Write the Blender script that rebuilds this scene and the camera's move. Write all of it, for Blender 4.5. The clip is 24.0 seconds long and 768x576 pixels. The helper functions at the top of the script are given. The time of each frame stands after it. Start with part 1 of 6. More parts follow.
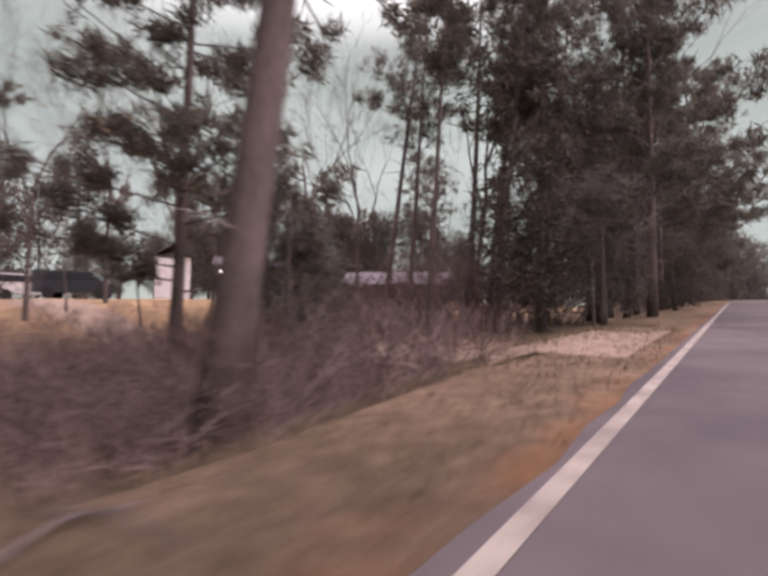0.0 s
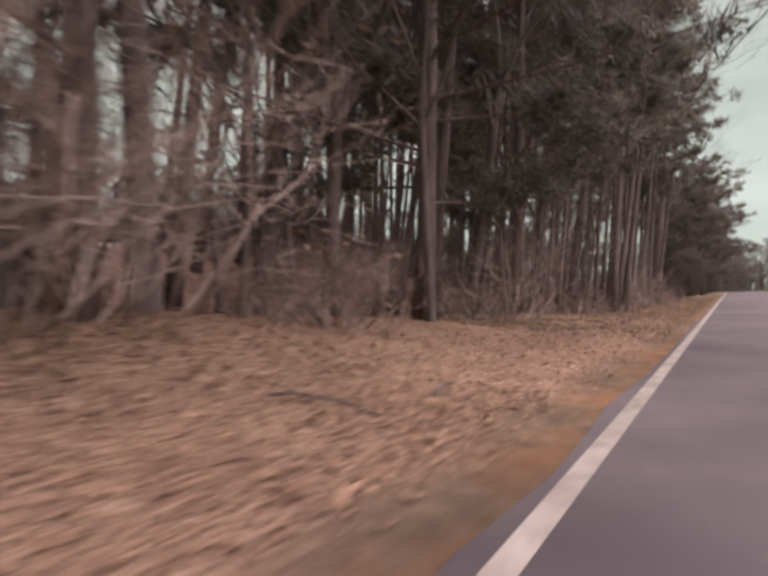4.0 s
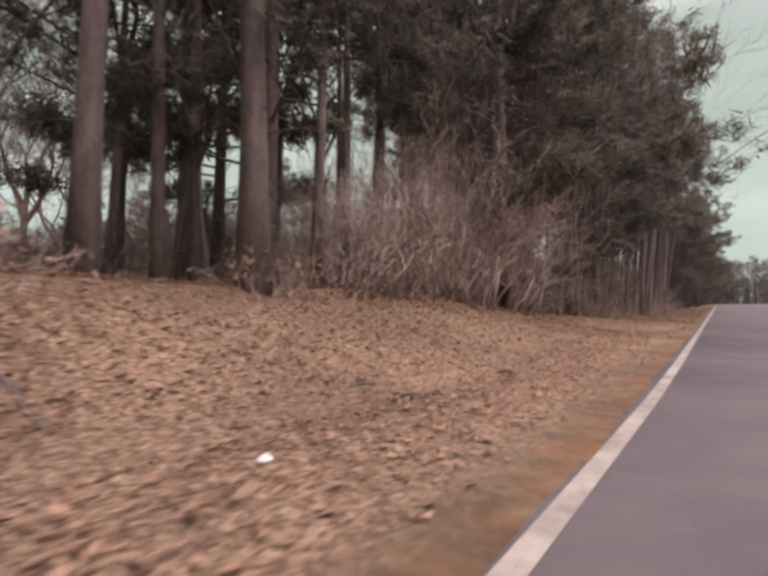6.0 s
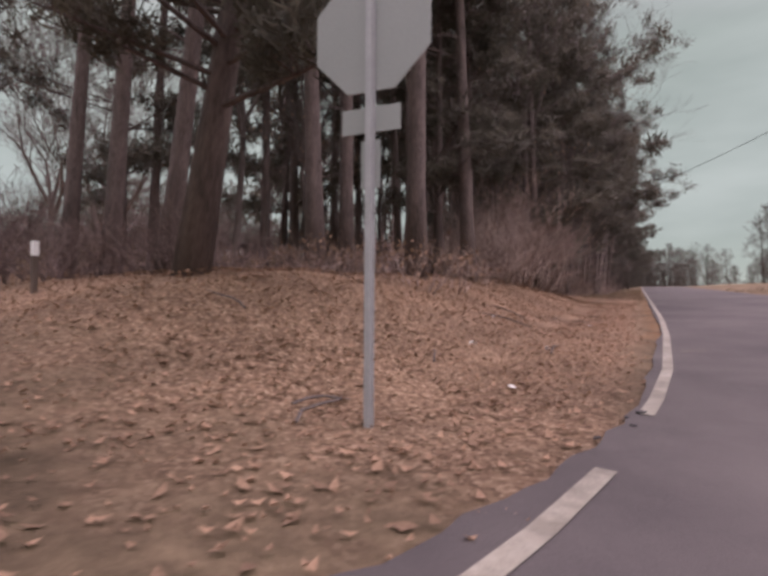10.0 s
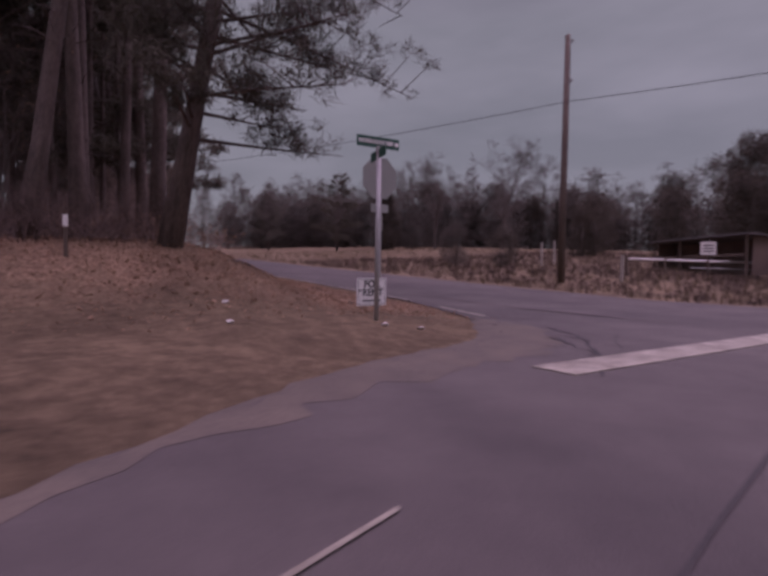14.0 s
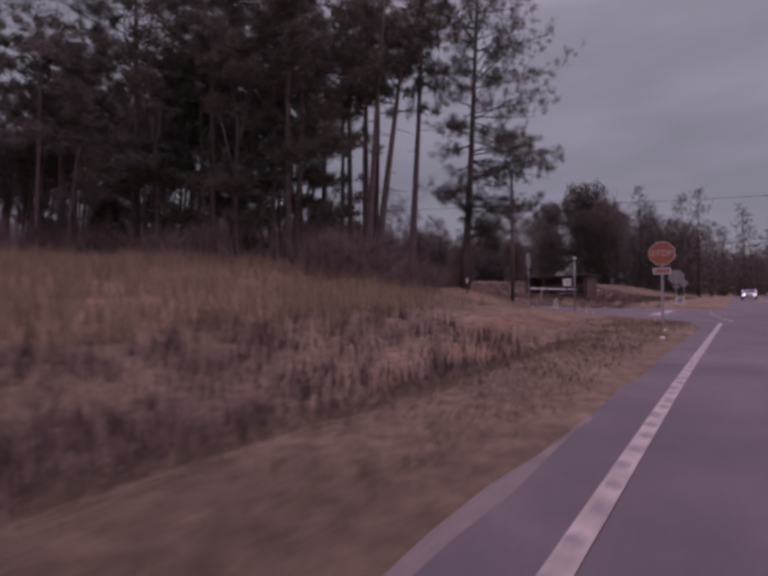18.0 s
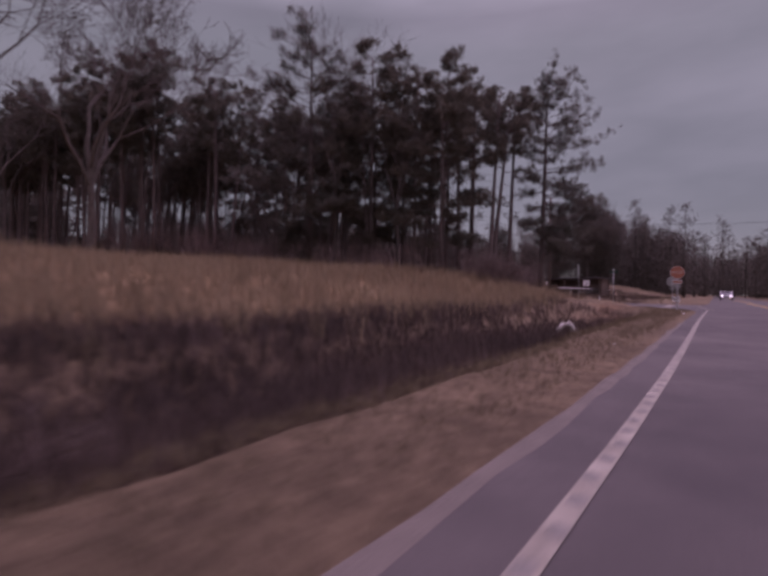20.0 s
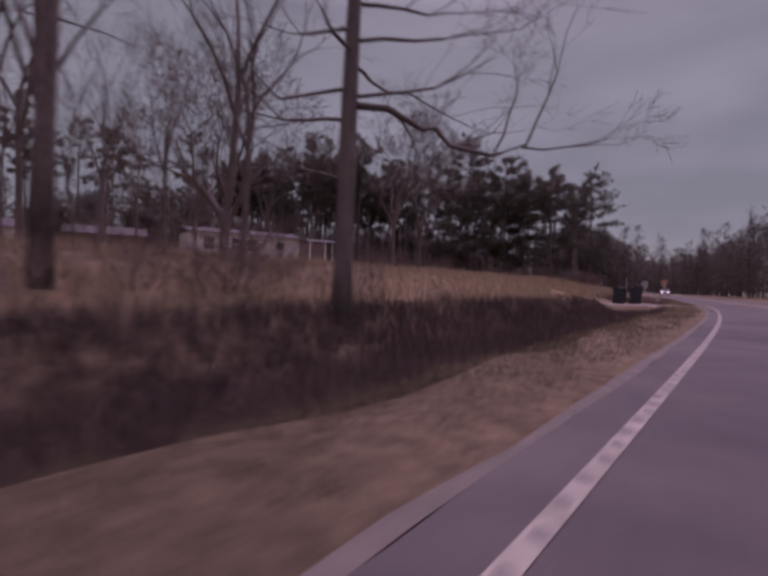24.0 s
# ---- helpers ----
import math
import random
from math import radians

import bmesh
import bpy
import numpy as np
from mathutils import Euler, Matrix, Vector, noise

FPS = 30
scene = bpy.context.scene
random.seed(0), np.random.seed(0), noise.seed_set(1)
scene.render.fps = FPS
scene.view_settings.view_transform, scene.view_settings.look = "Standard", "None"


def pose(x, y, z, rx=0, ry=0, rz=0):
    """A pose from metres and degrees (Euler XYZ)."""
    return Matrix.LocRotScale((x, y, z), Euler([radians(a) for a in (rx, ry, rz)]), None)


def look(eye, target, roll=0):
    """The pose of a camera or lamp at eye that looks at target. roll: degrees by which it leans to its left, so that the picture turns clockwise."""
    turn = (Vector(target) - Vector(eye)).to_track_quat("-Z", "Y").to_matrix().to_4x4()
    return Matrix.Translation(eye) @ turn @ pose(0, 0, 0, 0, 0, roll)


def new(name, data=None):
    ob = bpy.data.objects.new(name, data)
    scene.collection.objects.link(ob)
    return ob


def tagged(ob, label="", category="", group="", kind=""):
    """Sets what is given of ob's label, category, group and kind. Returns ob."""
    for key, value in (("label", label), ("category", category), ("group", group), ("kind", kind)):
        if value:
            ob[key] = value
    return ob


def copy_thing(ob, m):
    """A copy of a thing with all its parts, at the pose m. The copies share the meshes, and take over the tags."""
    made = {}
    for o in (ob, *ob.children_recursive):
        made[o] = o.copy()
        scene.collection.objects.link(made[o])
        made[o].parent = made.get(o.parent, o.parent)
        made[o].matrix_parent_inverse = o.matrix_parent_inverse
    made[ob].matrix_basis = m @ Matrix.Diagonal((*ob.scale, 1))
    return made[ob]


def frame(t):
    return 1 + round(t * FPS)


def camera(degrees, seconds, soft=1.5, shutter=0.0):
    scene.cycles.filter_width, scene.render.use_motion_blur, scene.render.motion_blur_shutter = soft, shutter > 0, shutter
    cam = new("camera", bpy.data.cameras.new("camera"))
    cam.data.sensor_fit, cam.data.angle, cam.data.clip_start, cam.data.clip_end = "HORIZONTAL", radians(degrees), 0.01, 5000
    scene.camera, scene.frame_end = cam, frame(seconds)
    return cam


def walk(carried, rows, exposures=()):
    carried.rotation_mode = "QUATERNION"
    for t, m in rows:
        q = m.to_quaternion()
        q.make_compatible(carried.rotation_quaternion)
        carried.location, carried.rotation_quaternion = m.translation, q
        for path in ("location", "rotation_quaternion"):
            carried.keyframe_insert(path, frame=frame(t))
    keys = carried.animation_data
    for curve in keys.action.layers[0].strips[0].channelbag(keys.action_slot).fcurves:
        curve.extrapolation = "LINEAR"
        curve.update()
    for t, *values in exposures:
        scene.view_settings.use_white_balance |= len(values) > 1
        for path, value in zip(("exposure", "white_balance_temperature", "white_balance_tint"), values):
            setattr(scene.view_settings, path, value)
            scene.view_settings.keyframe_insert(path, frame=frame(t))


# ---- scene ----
# ---- camera ----
cam = camera(74.0, 24.0, soft=3.4, shutter=0.4)
PATH = [
    (0, (5.595, 59.916, 3.106), (-0.135, 68.110, 3.629), 0.37),
    (0.5, (5.569, 54.720, 2.889), (-0.189, 62.896, 3.289), 0.43),
    (1, (5.552, 49.593, 2.674), (-0.214, 57.763, 3.011), 0.50),
    (1.5, (5.566, 44.636, 2.466), (-0.056, 52.906, 2.756), 0.35),
    (2, (5.514, 39.788, 2.264), (-0.231, 47.974, 2.583), 0.20),
    (2.5, (5.526, 35.004, 2.065), (-0.201, 43.202, 2.361), 0.14),
    (4.5, (5.503, 18.254, 1.359), (-0.074, 26.552, 1.898), 0.54),
    (5, (5.464, 15.215, 1.221), (-0.029, 23.566, 1.863), 1.05),
    (5.5, (5.489, 12.364, 1.093), (0.046, 20.746, 1.784), 1.47),
    (6, (5.424, 10.751, 1.047), (-0.090, 19.087, 1.717), 0.49),
    (6.5, (5.388, 9.031, 0.985), (-0.058, 17.414, 1.580), 0.85),
    (7, (5.341, 7.622, 0.924), (-0.073, 16.026, 1.504), 0.54),
    (8, (5.107, 5.333, 0.843), (-0.065, 13.890, 1.372), 0.40),
    (8.5, (4.902, 4.401, 0.815), (-0.035, 13.096, 1.203), 1.01),
    (9, (4.754, 3.580, 0.786), (0.000, 12.376, 1.201), 0.60),
    (9.5, (4.616, 2.712, 0.780), (0.031, 11.597, 1.171), 0.54),
    (10, (4.456, 1.867, 0.785), (-0.006, 10.816, 1.112), 0.26),
    (10.5, (4.215, 1.071, 0.773), (0.154, 10.209, 1.050), 0.20),
    (12.5, (1.878, -1.900, 0.774), (2.302, 8.086, 0.460), 0.35),
    (13, (0.787, -2.650, 0.767), (2.852, 7.124, 0.322), -0.02),
    (13.5, (-0.807, -3.226, 0.776), (3.379, 5.844, 0.309), 0.72),
    (14, (-2.239, -3.635, 0.781), (3.183, 4.760, 0.403), 0.72),
    (14.5, (-3.946, -4.189, 0.792), (2.543, 3.416, 0.543), 0.56),
    (15, (-5.795, -4.124, 0.791), (1.576, 2.631, 0.585), 0.78),
    (15.5, (-7.827, -3.903, 0.786), (0.092, 2.201, 0.618), 0.67),
    (16, (-10.083, -3.892, 0.777), (-1.947, 1.921, 0.692), 0.41),
    (16.5, (-12.899, -3.736, 0.775), (-4.634, 1.892, 0.739), 0.13),
    (17, (-15.931, -3.764, 0.782), (-7.639, 1.827, 0.852), -0.91),
    (17.5, (-18.564, -3.625, 0.802), (-10.271, 1.962, 0.958), -0.59),
    (18, (-21.526, -3.734, 0.808), (-13.304, 1.957, 0.977), -0.41),
    (18.5, (-24.690, -3.666, 0.808), (-16.444, 1.989, 0.951), -0.09),
    (19, (-28.209, -3.716, 0.805), (-19.927, 1.888, 0.891), 0.37),
    (19.5, (-31.684, -3.799, 0.799), (-23.379, 1.770, 0.866), 0.62),
    (21.5, (-48.876, -2.767, 0.811), (-40.149, 2.116, 0.833), 0.94),
    (22, (-53.013, -2.274, 0.806), (-44.227, 2.499, 0.811), 1.44),
    (22.5, (-57.799, -1.622, 0.799), (-48.956, 3.043, 0.746), 1.83),
    (23, (-62.999, -0.892, 0.793), (-54.123, 3.711, 0.716), 1.77),
    (23.5, (-68.372, -0.101, 0.794), (-59.455, 4.421, 0.701), 1.91),
    (24, (-73.089, 0.601, 0.798), (-64.143, 5.066, 0.727), 1.56),
]

EXPOSURES = [(0, 0.6, 6100, 37), (2, 0.84, 6250, 36), (5, 0.8, 6200, 30), (7, 0.62, 6100, 28), (8, 0.54, 6050, 28), (10, 0.32, 6000, 34), (12.5, -0.82, 5800, 63), (24, -0.83, 5800, 67)]
walk(cam, [(t, look(eye, target, roll)) for t, eye, target, roll in PATH], EXPOSURES)


# ---- light: overcast winter sky ----
def sky():
    """Even cloud cover, brighter towards the zenith, with a little blue behind it."""
    world = bpy.data.worlds.new("overcast_sky")
    scene.world = world
    world.use_nodes = True
    nt = world.node_tree
    nt.nodes.clear()
    out = nt.nodes.new("ShaderNodeOutputWorld")
    bg = nt.nodes.new("ShaderNodeBackground")
    blue = nt.nodes.new("ShaderNodeTexSky")
    blue.sky_type, blue.sun_disc = "NISHITA", False
    blue.sun_elevation, blue.sun_rotation = radians(45), radians(82)
    tc = nt.nodes.new("ShaderNodeTexCoord")
    stretch = nt.nodes.new("ShaderNodeMapping")
    stretch.inputs["Scale"].default_value = (1.0, 1.0, 3.2)
    cloud = nt.nodes.new("ShaderNodeTexNoise")
    cloud.inputs["Scale"].default_value, cloud.inputs["Detail"].default_value = 2.6, 4.0
    ramp = nt.nodes.new("ShaderNodeValToRGB")
    ramp.color_ramp.elements[0].position, ramp.color_ramp.elements[0].color = 0.34, (0.74, 0.9, 0.66, 1)
    ramp.color_ramp.elements[1].position, ramp.color_ramp.elements[1].color = 0.68, (1.04, 1.22, 0.92, 1)
    up = nt.nodes.new("ShaderNodeSeparateXYZ")
    zenith = nt.nodes.new("ShaderNodeMapRange")
    zenith.inputs["From Min"].default_value, zenith.inputs["From Max"].default_value = 0.47, 1.0
    zenith.inputs["To Min"].default_value, zenith.inputs["To Max"].default_value = HORIZON, ZENITH
    lift = nt.nodes.new("ShaderNodeVectorMath")
    lift.operation = "SCALE"
    dim = nt.nodes.new("ShaderNodeMixRGB")
    dim.blend_type, dim.inputs[0].default_value, dim.inputs[2].default_value = "MULTIPLY", 1.0, (0.10, 0.10, 0.10, 1)
    mix = nt.nodes.new("ShaderNodeMixRGB")
    mix.inputs[0].default_value = 0.92
    nt.links.new(tc.outputs["Generated"], stretch.inputs["Vector"])
    nt.links.new(tc.outputs["Generated"], up.inputs[0])
    nt.links.new(up.outputs["Z"], zenith.inputs["Value"])
    nt.links.new(stretch.outputs["Vector"], cloud.inputs["Vector"])
    nt.links.new(cloud.outputs["Fac"], ramp.inputs["Fac"])
    warm = nt.nodes.new("ShaderNodeMixRGB")
    warm.blend_type, warm.inputs[2].default_value = "MULTIPLY", (1.22, 0.84, 1.14, 1)
    high = nt.nodes.new("ShaderNodeMapRange")
    high.inputs["From Min"].default_value, high.inputs["From Max"].default_value = 0.42, 0.9
    nt.links.new(up.outputs["Z"], high.inputs["Value"])
    nt.links.new(high.outputs["Result"], warm.inputs[0])
    nt.links.new(ramp.outputs["Color"], warm.inputs[1])
    nt.links.new(warm.outputs["Color"], lift.inputs[0])
    nt.links.new(zenith.outputs["Result"], lift.inputs["Scale"])
    nt.links.new(blue.outputs["Color"], dim.inputs[1])
    nt.links.new(dim.outputs["Color"], mix.inputs[1])
    nt.links.new(lift.outputs["Vector"], mix.inputs[2])
    nt.links.new(mix.outputs["Color"], bg.inputs["Color"])
    bg.inputs["Strength"].default_value = 1.0
    nt.links.new(bg.outputs["Background"], out.inputs["Surface"])


HORIZON, ZENITH = 0.4, 3.5
sky()
sun_data = bpy.data.lights.new("sun", "SUN")
sun_data.energy, sun_data.angle, sun_data.color = 1.5, radians(60), (1.0, 0.88, 0.83)
new("sun", sun_data).matrix_world = look((42, 6, 42), (0, 0, 0))


# ---- materials ----
def material(name, base, dark, scale=8.0, rough=0.85, metal=0.0, bump=0.3, fine=60.0, spread=0.12, random=0.0, stretch=(1, 1, 1), spec=0.25, translucent=0.0):
    m = bpy.data.materials.new(name)
    m.use_nodes = True
    nt = m.node_tree
    b = nt.nodes["Principled BSDF"]
    b.inputs["Metallic"].default_value = metal
    b.inputs["Specular IOR Level"].default_value = spec
    tc = nt.nodes.new("ShaderNodeTexCoord")
    mp = nt.nodes.new("ShaderNodeMapping")
    mp.inputs["Scale"].default_value = stretch
    n1 = nt.nodes.new("ShaderNodeTexNoise")
    n1.inputs["Scale"].default_value, n1.inputs["Detail"].default_value = scale, 5
    n2 = nt.nodes.new("ShaderNodeTexNoise")
    n2.inputs["Scale"].default_value, n2.inputs["Detail"].default_value = fine, 3
    for n in (n1, n2):
        nt.links.new(mp.outputs["Vector"], n.inputs["Vector"])
    nt.links.new(tc.outputs["Object"], mp.inputs["Vector"])
    ramp = nt.nodes.new("ShaderNodeValToRGB")
    ramp.color_ramp.elements[0].position, ramp.color_ramp.elements[0].color = 0.5 - spread, (*dark, 1)
    ramp.color_ramp.elements[1].position, ramp.color_ramp.elements[1].color = 0.5 + spread, (*base, 1)
    add = nt.nodes.new("ShaderNodeMath")
    add.operation = "MULTIPLY_ADD"
    add.inputs[1].default_value, add.inputs[2].default_value = 0.45, 0.0
    nt.links.new(n2.outputs["Fac"], add.inputs[0])
    tot = nt.nodes.new("ShaderNodeMath")
    tot.operation = "MULTIPLY_ADD"
    tot.inputs[1].default_value = 0.55
    nt.links.new(n1.outputs["Fac"], tot.inputs[0])
    nt.links.new(add.outputs[0], tot.inputs[2])
    nt.links.new(tot.outputs[0], ramp.inputs["Fac"])
    colour = ramp.outputs["Color"]
    if random:
        hsv = nt.nodes.new("ShaderNodeHueSaturation")
        geo = nt.nodes.new("ShaderNodeNewGeometry")
        mr = nt.nodes.new("ShaderNodeMapRange")
        mr.inputs["To Min"].default_value, mr.inputs["To Max"].default_value = 1 - random, 1 + random
        nt.links.new(geo.outputs["Random Per Island"], mr.inputs["Value"])
        nt.links.new(mr.outputs["Result"], hsv.inputs["Value"])
        nt.links.new(colour, hsv.inputs["Color"])
        colour = hsv.outputs["Color"]
    nt.links.new(colour, b.inputs["Base Color"])
    rr = nt.nodes.new("ShaderNodeMapRange")
    rr.inputs["To Min"].default_value, rr.inputs["To Max"].default_value = max(rough - 0.12, 0.02), min(rough + 0.1, 1)
    nt.links.new(n1.outputs["Fac"], rr.inputs["Value"])
    nt.links.new(rr.outputs["Result"], b.inputs["Roughness"])
    if bump:
        bp = nt.nodes.new("ShaderNodeBump")
        bp.inputs["Strength"].default_value, bp.inputs["Distance"].default_value = bump, 0.02
        nt.links.new(tot.outputs[0], bp.inputs["Height"])
        nt.links.new(bp.outputs["Normal"], b.inputs["Normal"])
    if translucent:
        tr = nt.nodes.new("ShaderNodeBsdfTranslucent")
        nt.links.new(colour, tr.inputs["Color"])
        ms = nt.nodes.new("ShaderNodeMixShader")
        ms.inputs[0].default_value = translucent
        nt.links.new(b.outputs[0], ms.inputs[1])
        nt.links.new(tr.outputs[0], ms.inputs[2])
        nt.links.new(ms.outputs[0], nt.nodes["Material Output"].inputs["Surface"])
    return m


def ground_material():
    """Soil, leaf litter, short winter grass and tan sedge, mixed by the 'cover' attribute of the sheet."""
    m = bpy.data.materials.new("ground_cover")
    m.use_nodes = True
    nt = m.node_tree
    b = nt.nodes["Principled BSDF"]
    b.inputs["Roughness"].default_value, b.inputs["Specular IOR Level"].default_value = 0.95, 0.1
    tc = nt.nodes.new("ShaderNodeTexCoord")

    def noise_node(scale, detail=5, rough=0.6):
        n = nt.nodes.new("ShaderNodeTexNoise")
        n.inputs["Scale"].default_value, n.inputs["Detail"].default_value, n.inputs["Roughness"].default_value = scale, detail, rough
        nt.links.new(tc.outputs["Object"], n.inputs["Vector"])
        return n.outputs["Fac"]

    def ramp(src, *stops):
        r = nt.nodes.new("ShaderNodeValToRGB")
        while len(r.color_ramp.elements) < len(stops):
            r.color_ramp.elements.new(0.5)
        for e, (p, c) in zip(r.color_ramp.elements, stops):
            e.position, e.color = p, (*c, 1)
        nt.links.new(src, r.inputs["Fac"])
        return r.outputs["Color"]

    vor = nt.nodes.new("ShaderNodeTexVoronoi")
    vor.inputs["Scale"].default_value = 36
    nt.links.new(tc.outputs["Object"], vor.inputs["Vector"])
    sep = nt.nodes.new("ShaderNodeSeparateColor")
    nt.links.new(vor.outputs["Color"], sep.inputs[0])
    litter = ramp(sep.outputs[0], (0.0, (0.12, 0.078, 0.052)), (0.45, (0.23, 0.156, 0.104)), (0.8, (0.32, 0.225, 0.152)), (1.0, (0.46, 0.35, 0.25)))
    grass = ramp(noise_node(5.0, 8, 0.75), (0.3, (0.085, 0.066, 0.045)), (0.5, (0.16, 0.124, 0.082)), (0.7, (0.245, 0.19, 0.125)))
    # clay colour, also used for the orange lamp glow painted beside the first road
    clay_glow = ramp(noise_node(2.0, 7, 0.7), (0.3, (0.17, 0.075, 0.032)), (0.6, (0.30, 0.15, 0.065)), (0.8, (0.36, 0.2, 0.1)))
    sedge = ramp(noise_node(3.0, 7, 0.7), (0.3, (0.20, 0.13, 0.06)), (0.7, (0.34, 0.26, 0.155)))
    att = nt.nodes.new("ShaderNodeAttribute")
    att.attribute_name = "cover"
    part_of = nt.nodes.new("ShaderNodeSeparateColor")
    nt.links.new(att.outputs["Color"], part_of.inputs[0])
    edge = noise_node(1.3, 4)
    last = grass
    for i, col in enumerate((litter, clay_glow, sedge)):
        mx = nt.nodes.new("ShaderNodeMixRGB")
        sm = nt.nodes.new("ShaderNodeMath")
        sm.operation = "MULTIPLY_ADD"
        sm.inputs[1].default_value = 0.9
        off = nt.nodes.new("ShaderNodeMath")
        off.operation = "SUBTRACT"
        off.inputs[1].default_value = 0.5
        nt.links.new(edge, off.inputs[0])
        nt.links.new(off.outputs[0], sm.inputs[0])
        nt.links.new(part_of.outputs[i], sm.inputs[2])
        cl = nt.nodes.new("ShaderNodeMapRange")
        cl.inputs["From Min"].default_value, cl.inputs["From Max"].default_value = 0.25, 0.75
        nt.links.new(sm.outputs[0], cl.inputs["Value"])
        nt.links.new(cl.outputs["Result"], mx.inputs[0])
        nt.links.new(last, mx.inputs[1])
        nt.links.new(col, mx.inputs[2])
        last = mx.outputs["Color"]
    stain = nt.nodes.new("ShaderNodeMixRGB")
    stain.blend_type, stain.inputs[0].default_value = "MULTIPLY", 1.0
    nt.links.new(last, stain.inputs[1])
    nt.links.new(ramp(noise_node(0.55, 6), (0.3, (0.62, 0.6, 0.58)), (0.65, (1.1, 1.06, 1.0))), stain.inputs[2])
    nt.links.new(stain.outputs["Color"], b.inputs["Base Color"])
    bp = nt.nodes.new("ShaderNodeBump")
    bp.inputs["Strength"].default_value, bp.inputs["Distance"].default_value = 0.8, 0.05
    nt.links.new(noise_node(14, 8, 0.8), bp.inputs["Height"])
    nt.links.new(bp.outputs["Normal"], b.inputs["Normal"])
    return m


M_GROUND = ground_material()
M_ASPHALT = material("asphalt", (0.112, 0.102, 0.098), (0.056, 0.051, 0.05), 1.1, 0.88, bump=0.5, fine=140, spread=0.2)


def weather(m, scale, low, high):
    """Large pale and dark blotches over a material's own colour."""
    nt = m.node_tree
    b = nt.nodes["Principled BSDF"]
    src = b.inputs["Base Color"].links[0].from_socket
    tc = nt.nodes.new("ShaderNodeTexCoord")
    n = nt.nodes.new("ShaderNodeTexNoise")
    n.inputs["Scale"].default_value, n.inputs["Detail"].default_value, n.inputs["Roughness"].default_value = scale, 6, 0.65
    ramp = nt.nodes.new("ShaderNodeValToRGB")
    ramp.color_ramp.elements[0].position, ramp.color_ramp.elements[0].color = 0.36, low
    ramp.color_ramp.elements[1].position, ramp.color_ramp.elements[1].color = 0.64, high
    mx = nt.nodes.new("ShaderNodeMixRGB")
    mx.blend_type, mx.inputs[0].default_value = "MULTIPLY", 1.0
    nt.links.new(tc.outputs["Object"], n.inputs["Vector"])
    nt.links.new(n.outputs["Fac"], ramp.inputs["Fac"])
    nt.links.new(src, mx.inputs[1])
    nt.links.new(ramp.outputs["Color"], mx.inputs[2])
    nt.links.new(mx.outputs["Color"], b.inputs["Base Color"])


weather(M_ASPHALT, 0.35, (0.72, 0.7, 0.7, 1), (1.2, 1.17, 1.12, 1))
M_GRAVEL = material("pale_gravel", (0.26, 0.225, 0.19), (0.14, 0.12, 0.098), 3, 0.95, bump=0.5, fine=70, spread=0.2)
M_PAINT = material("road_paint", (0.37, 0.345, 0.28), (0.18, 0.168, 0.14), 7, 0.7, bump=0.15, fine=80, spread=0.22)
weather(M_PAINT, 3.0, (0.62, 0.6, 0.58, 1), (1.1, 1.1, 1.08, 1))
M_PINEBARK = material("pine_bark", (0.17, 0.132, 0.116), (0.065, 0.052, 0.047), 5, 0.95, bump=1.0, fine=26, stretch=(1, 1, 0.25), spread=0.16)
M_GREYBARK = material("grey_bark", (0.16, 0.132, 0.115), (0.065, 0.054, 0.048), 6, 0.95, bump=0.7, fine=40, stretch=(1, 1, 0.3), spread=0.2)
M_TWIG = material("twig_bark", (0.42, 0.33, 0.28), (0.2, 0.15, 0.125), 3, 0.9, bump=0, random=0.35)
M_NEEDLE = material("pine_needles", (0.14, 0.128, 0.095), (0.08, 0.074, 0.056), 0.7, 0.7, bump=0, random=0.4, translucent=0.45)
M_CEDAR = material("cedar_foliage", (0.12, 0.105, 0.082), (0.065, 0.058, 0.047), 0.7, 0.8, bump=0, random=0.4, translucent=0.4)
M_DRYLEAF = material("dry_leaf", (0.35, 0.235, 0.15), (0.19, 0.12, 0.078), 1.2, 0.85, bump=0, random=0.34, translucent=0.25, spread=0.2)
M_SEDGE = material("tan_sedge", (0.36, 0.285, 0.18), (0.2, 0.15, 0.095), 0.3, 0.9, bump=0, random=0.4, translucent=0.35, spread=0.2)
M_BLADE = material("winter_grass", (0.225, 0.178, 0.115), (0.115, 0.09, 0.055), 0.4, 0.9, bump=0, random=0.45, translucent=0.3, spread=0.2)
M_BRUSH = material("dark_brush", (0.21, 0.155, 0.135), (0.1, 0.076, 0.068), 0.6, 0.95, bump=0, random=0.4)
M_WEED = material("dead_weeds", (0.115, 0.083, 0.07), (0.055, 0.04, 0.035), 0.6, 0.95, bump=0, random=0.4)
M_GALV = material("galvanised_steel", (0.44, 0.44, 0.43), (0.3, 0.3, 0.3), 7, 0.55, metal=0.3, bump=0.05, fine=50, spread=0.3)
M_ALU = material("sign_back_aluminium", (0.33, 0.34, 0.32), (0.25, 0.26, 0.245), 4, 0.5, metal=0.25, bump=0.03, spread=0.35)
M_RED = material("stop_red", (0.55, 0.055, 0.03), (0.42, 0.04, 0.025), 5, 0.5, bump=0.03, spread=0.3)
M_WHITE = material("sign_white", (0.82, 0.82, 0.8), (0.68, 0.67, 0.64), 6, 0.5, bump=0.03, spread=0.35)
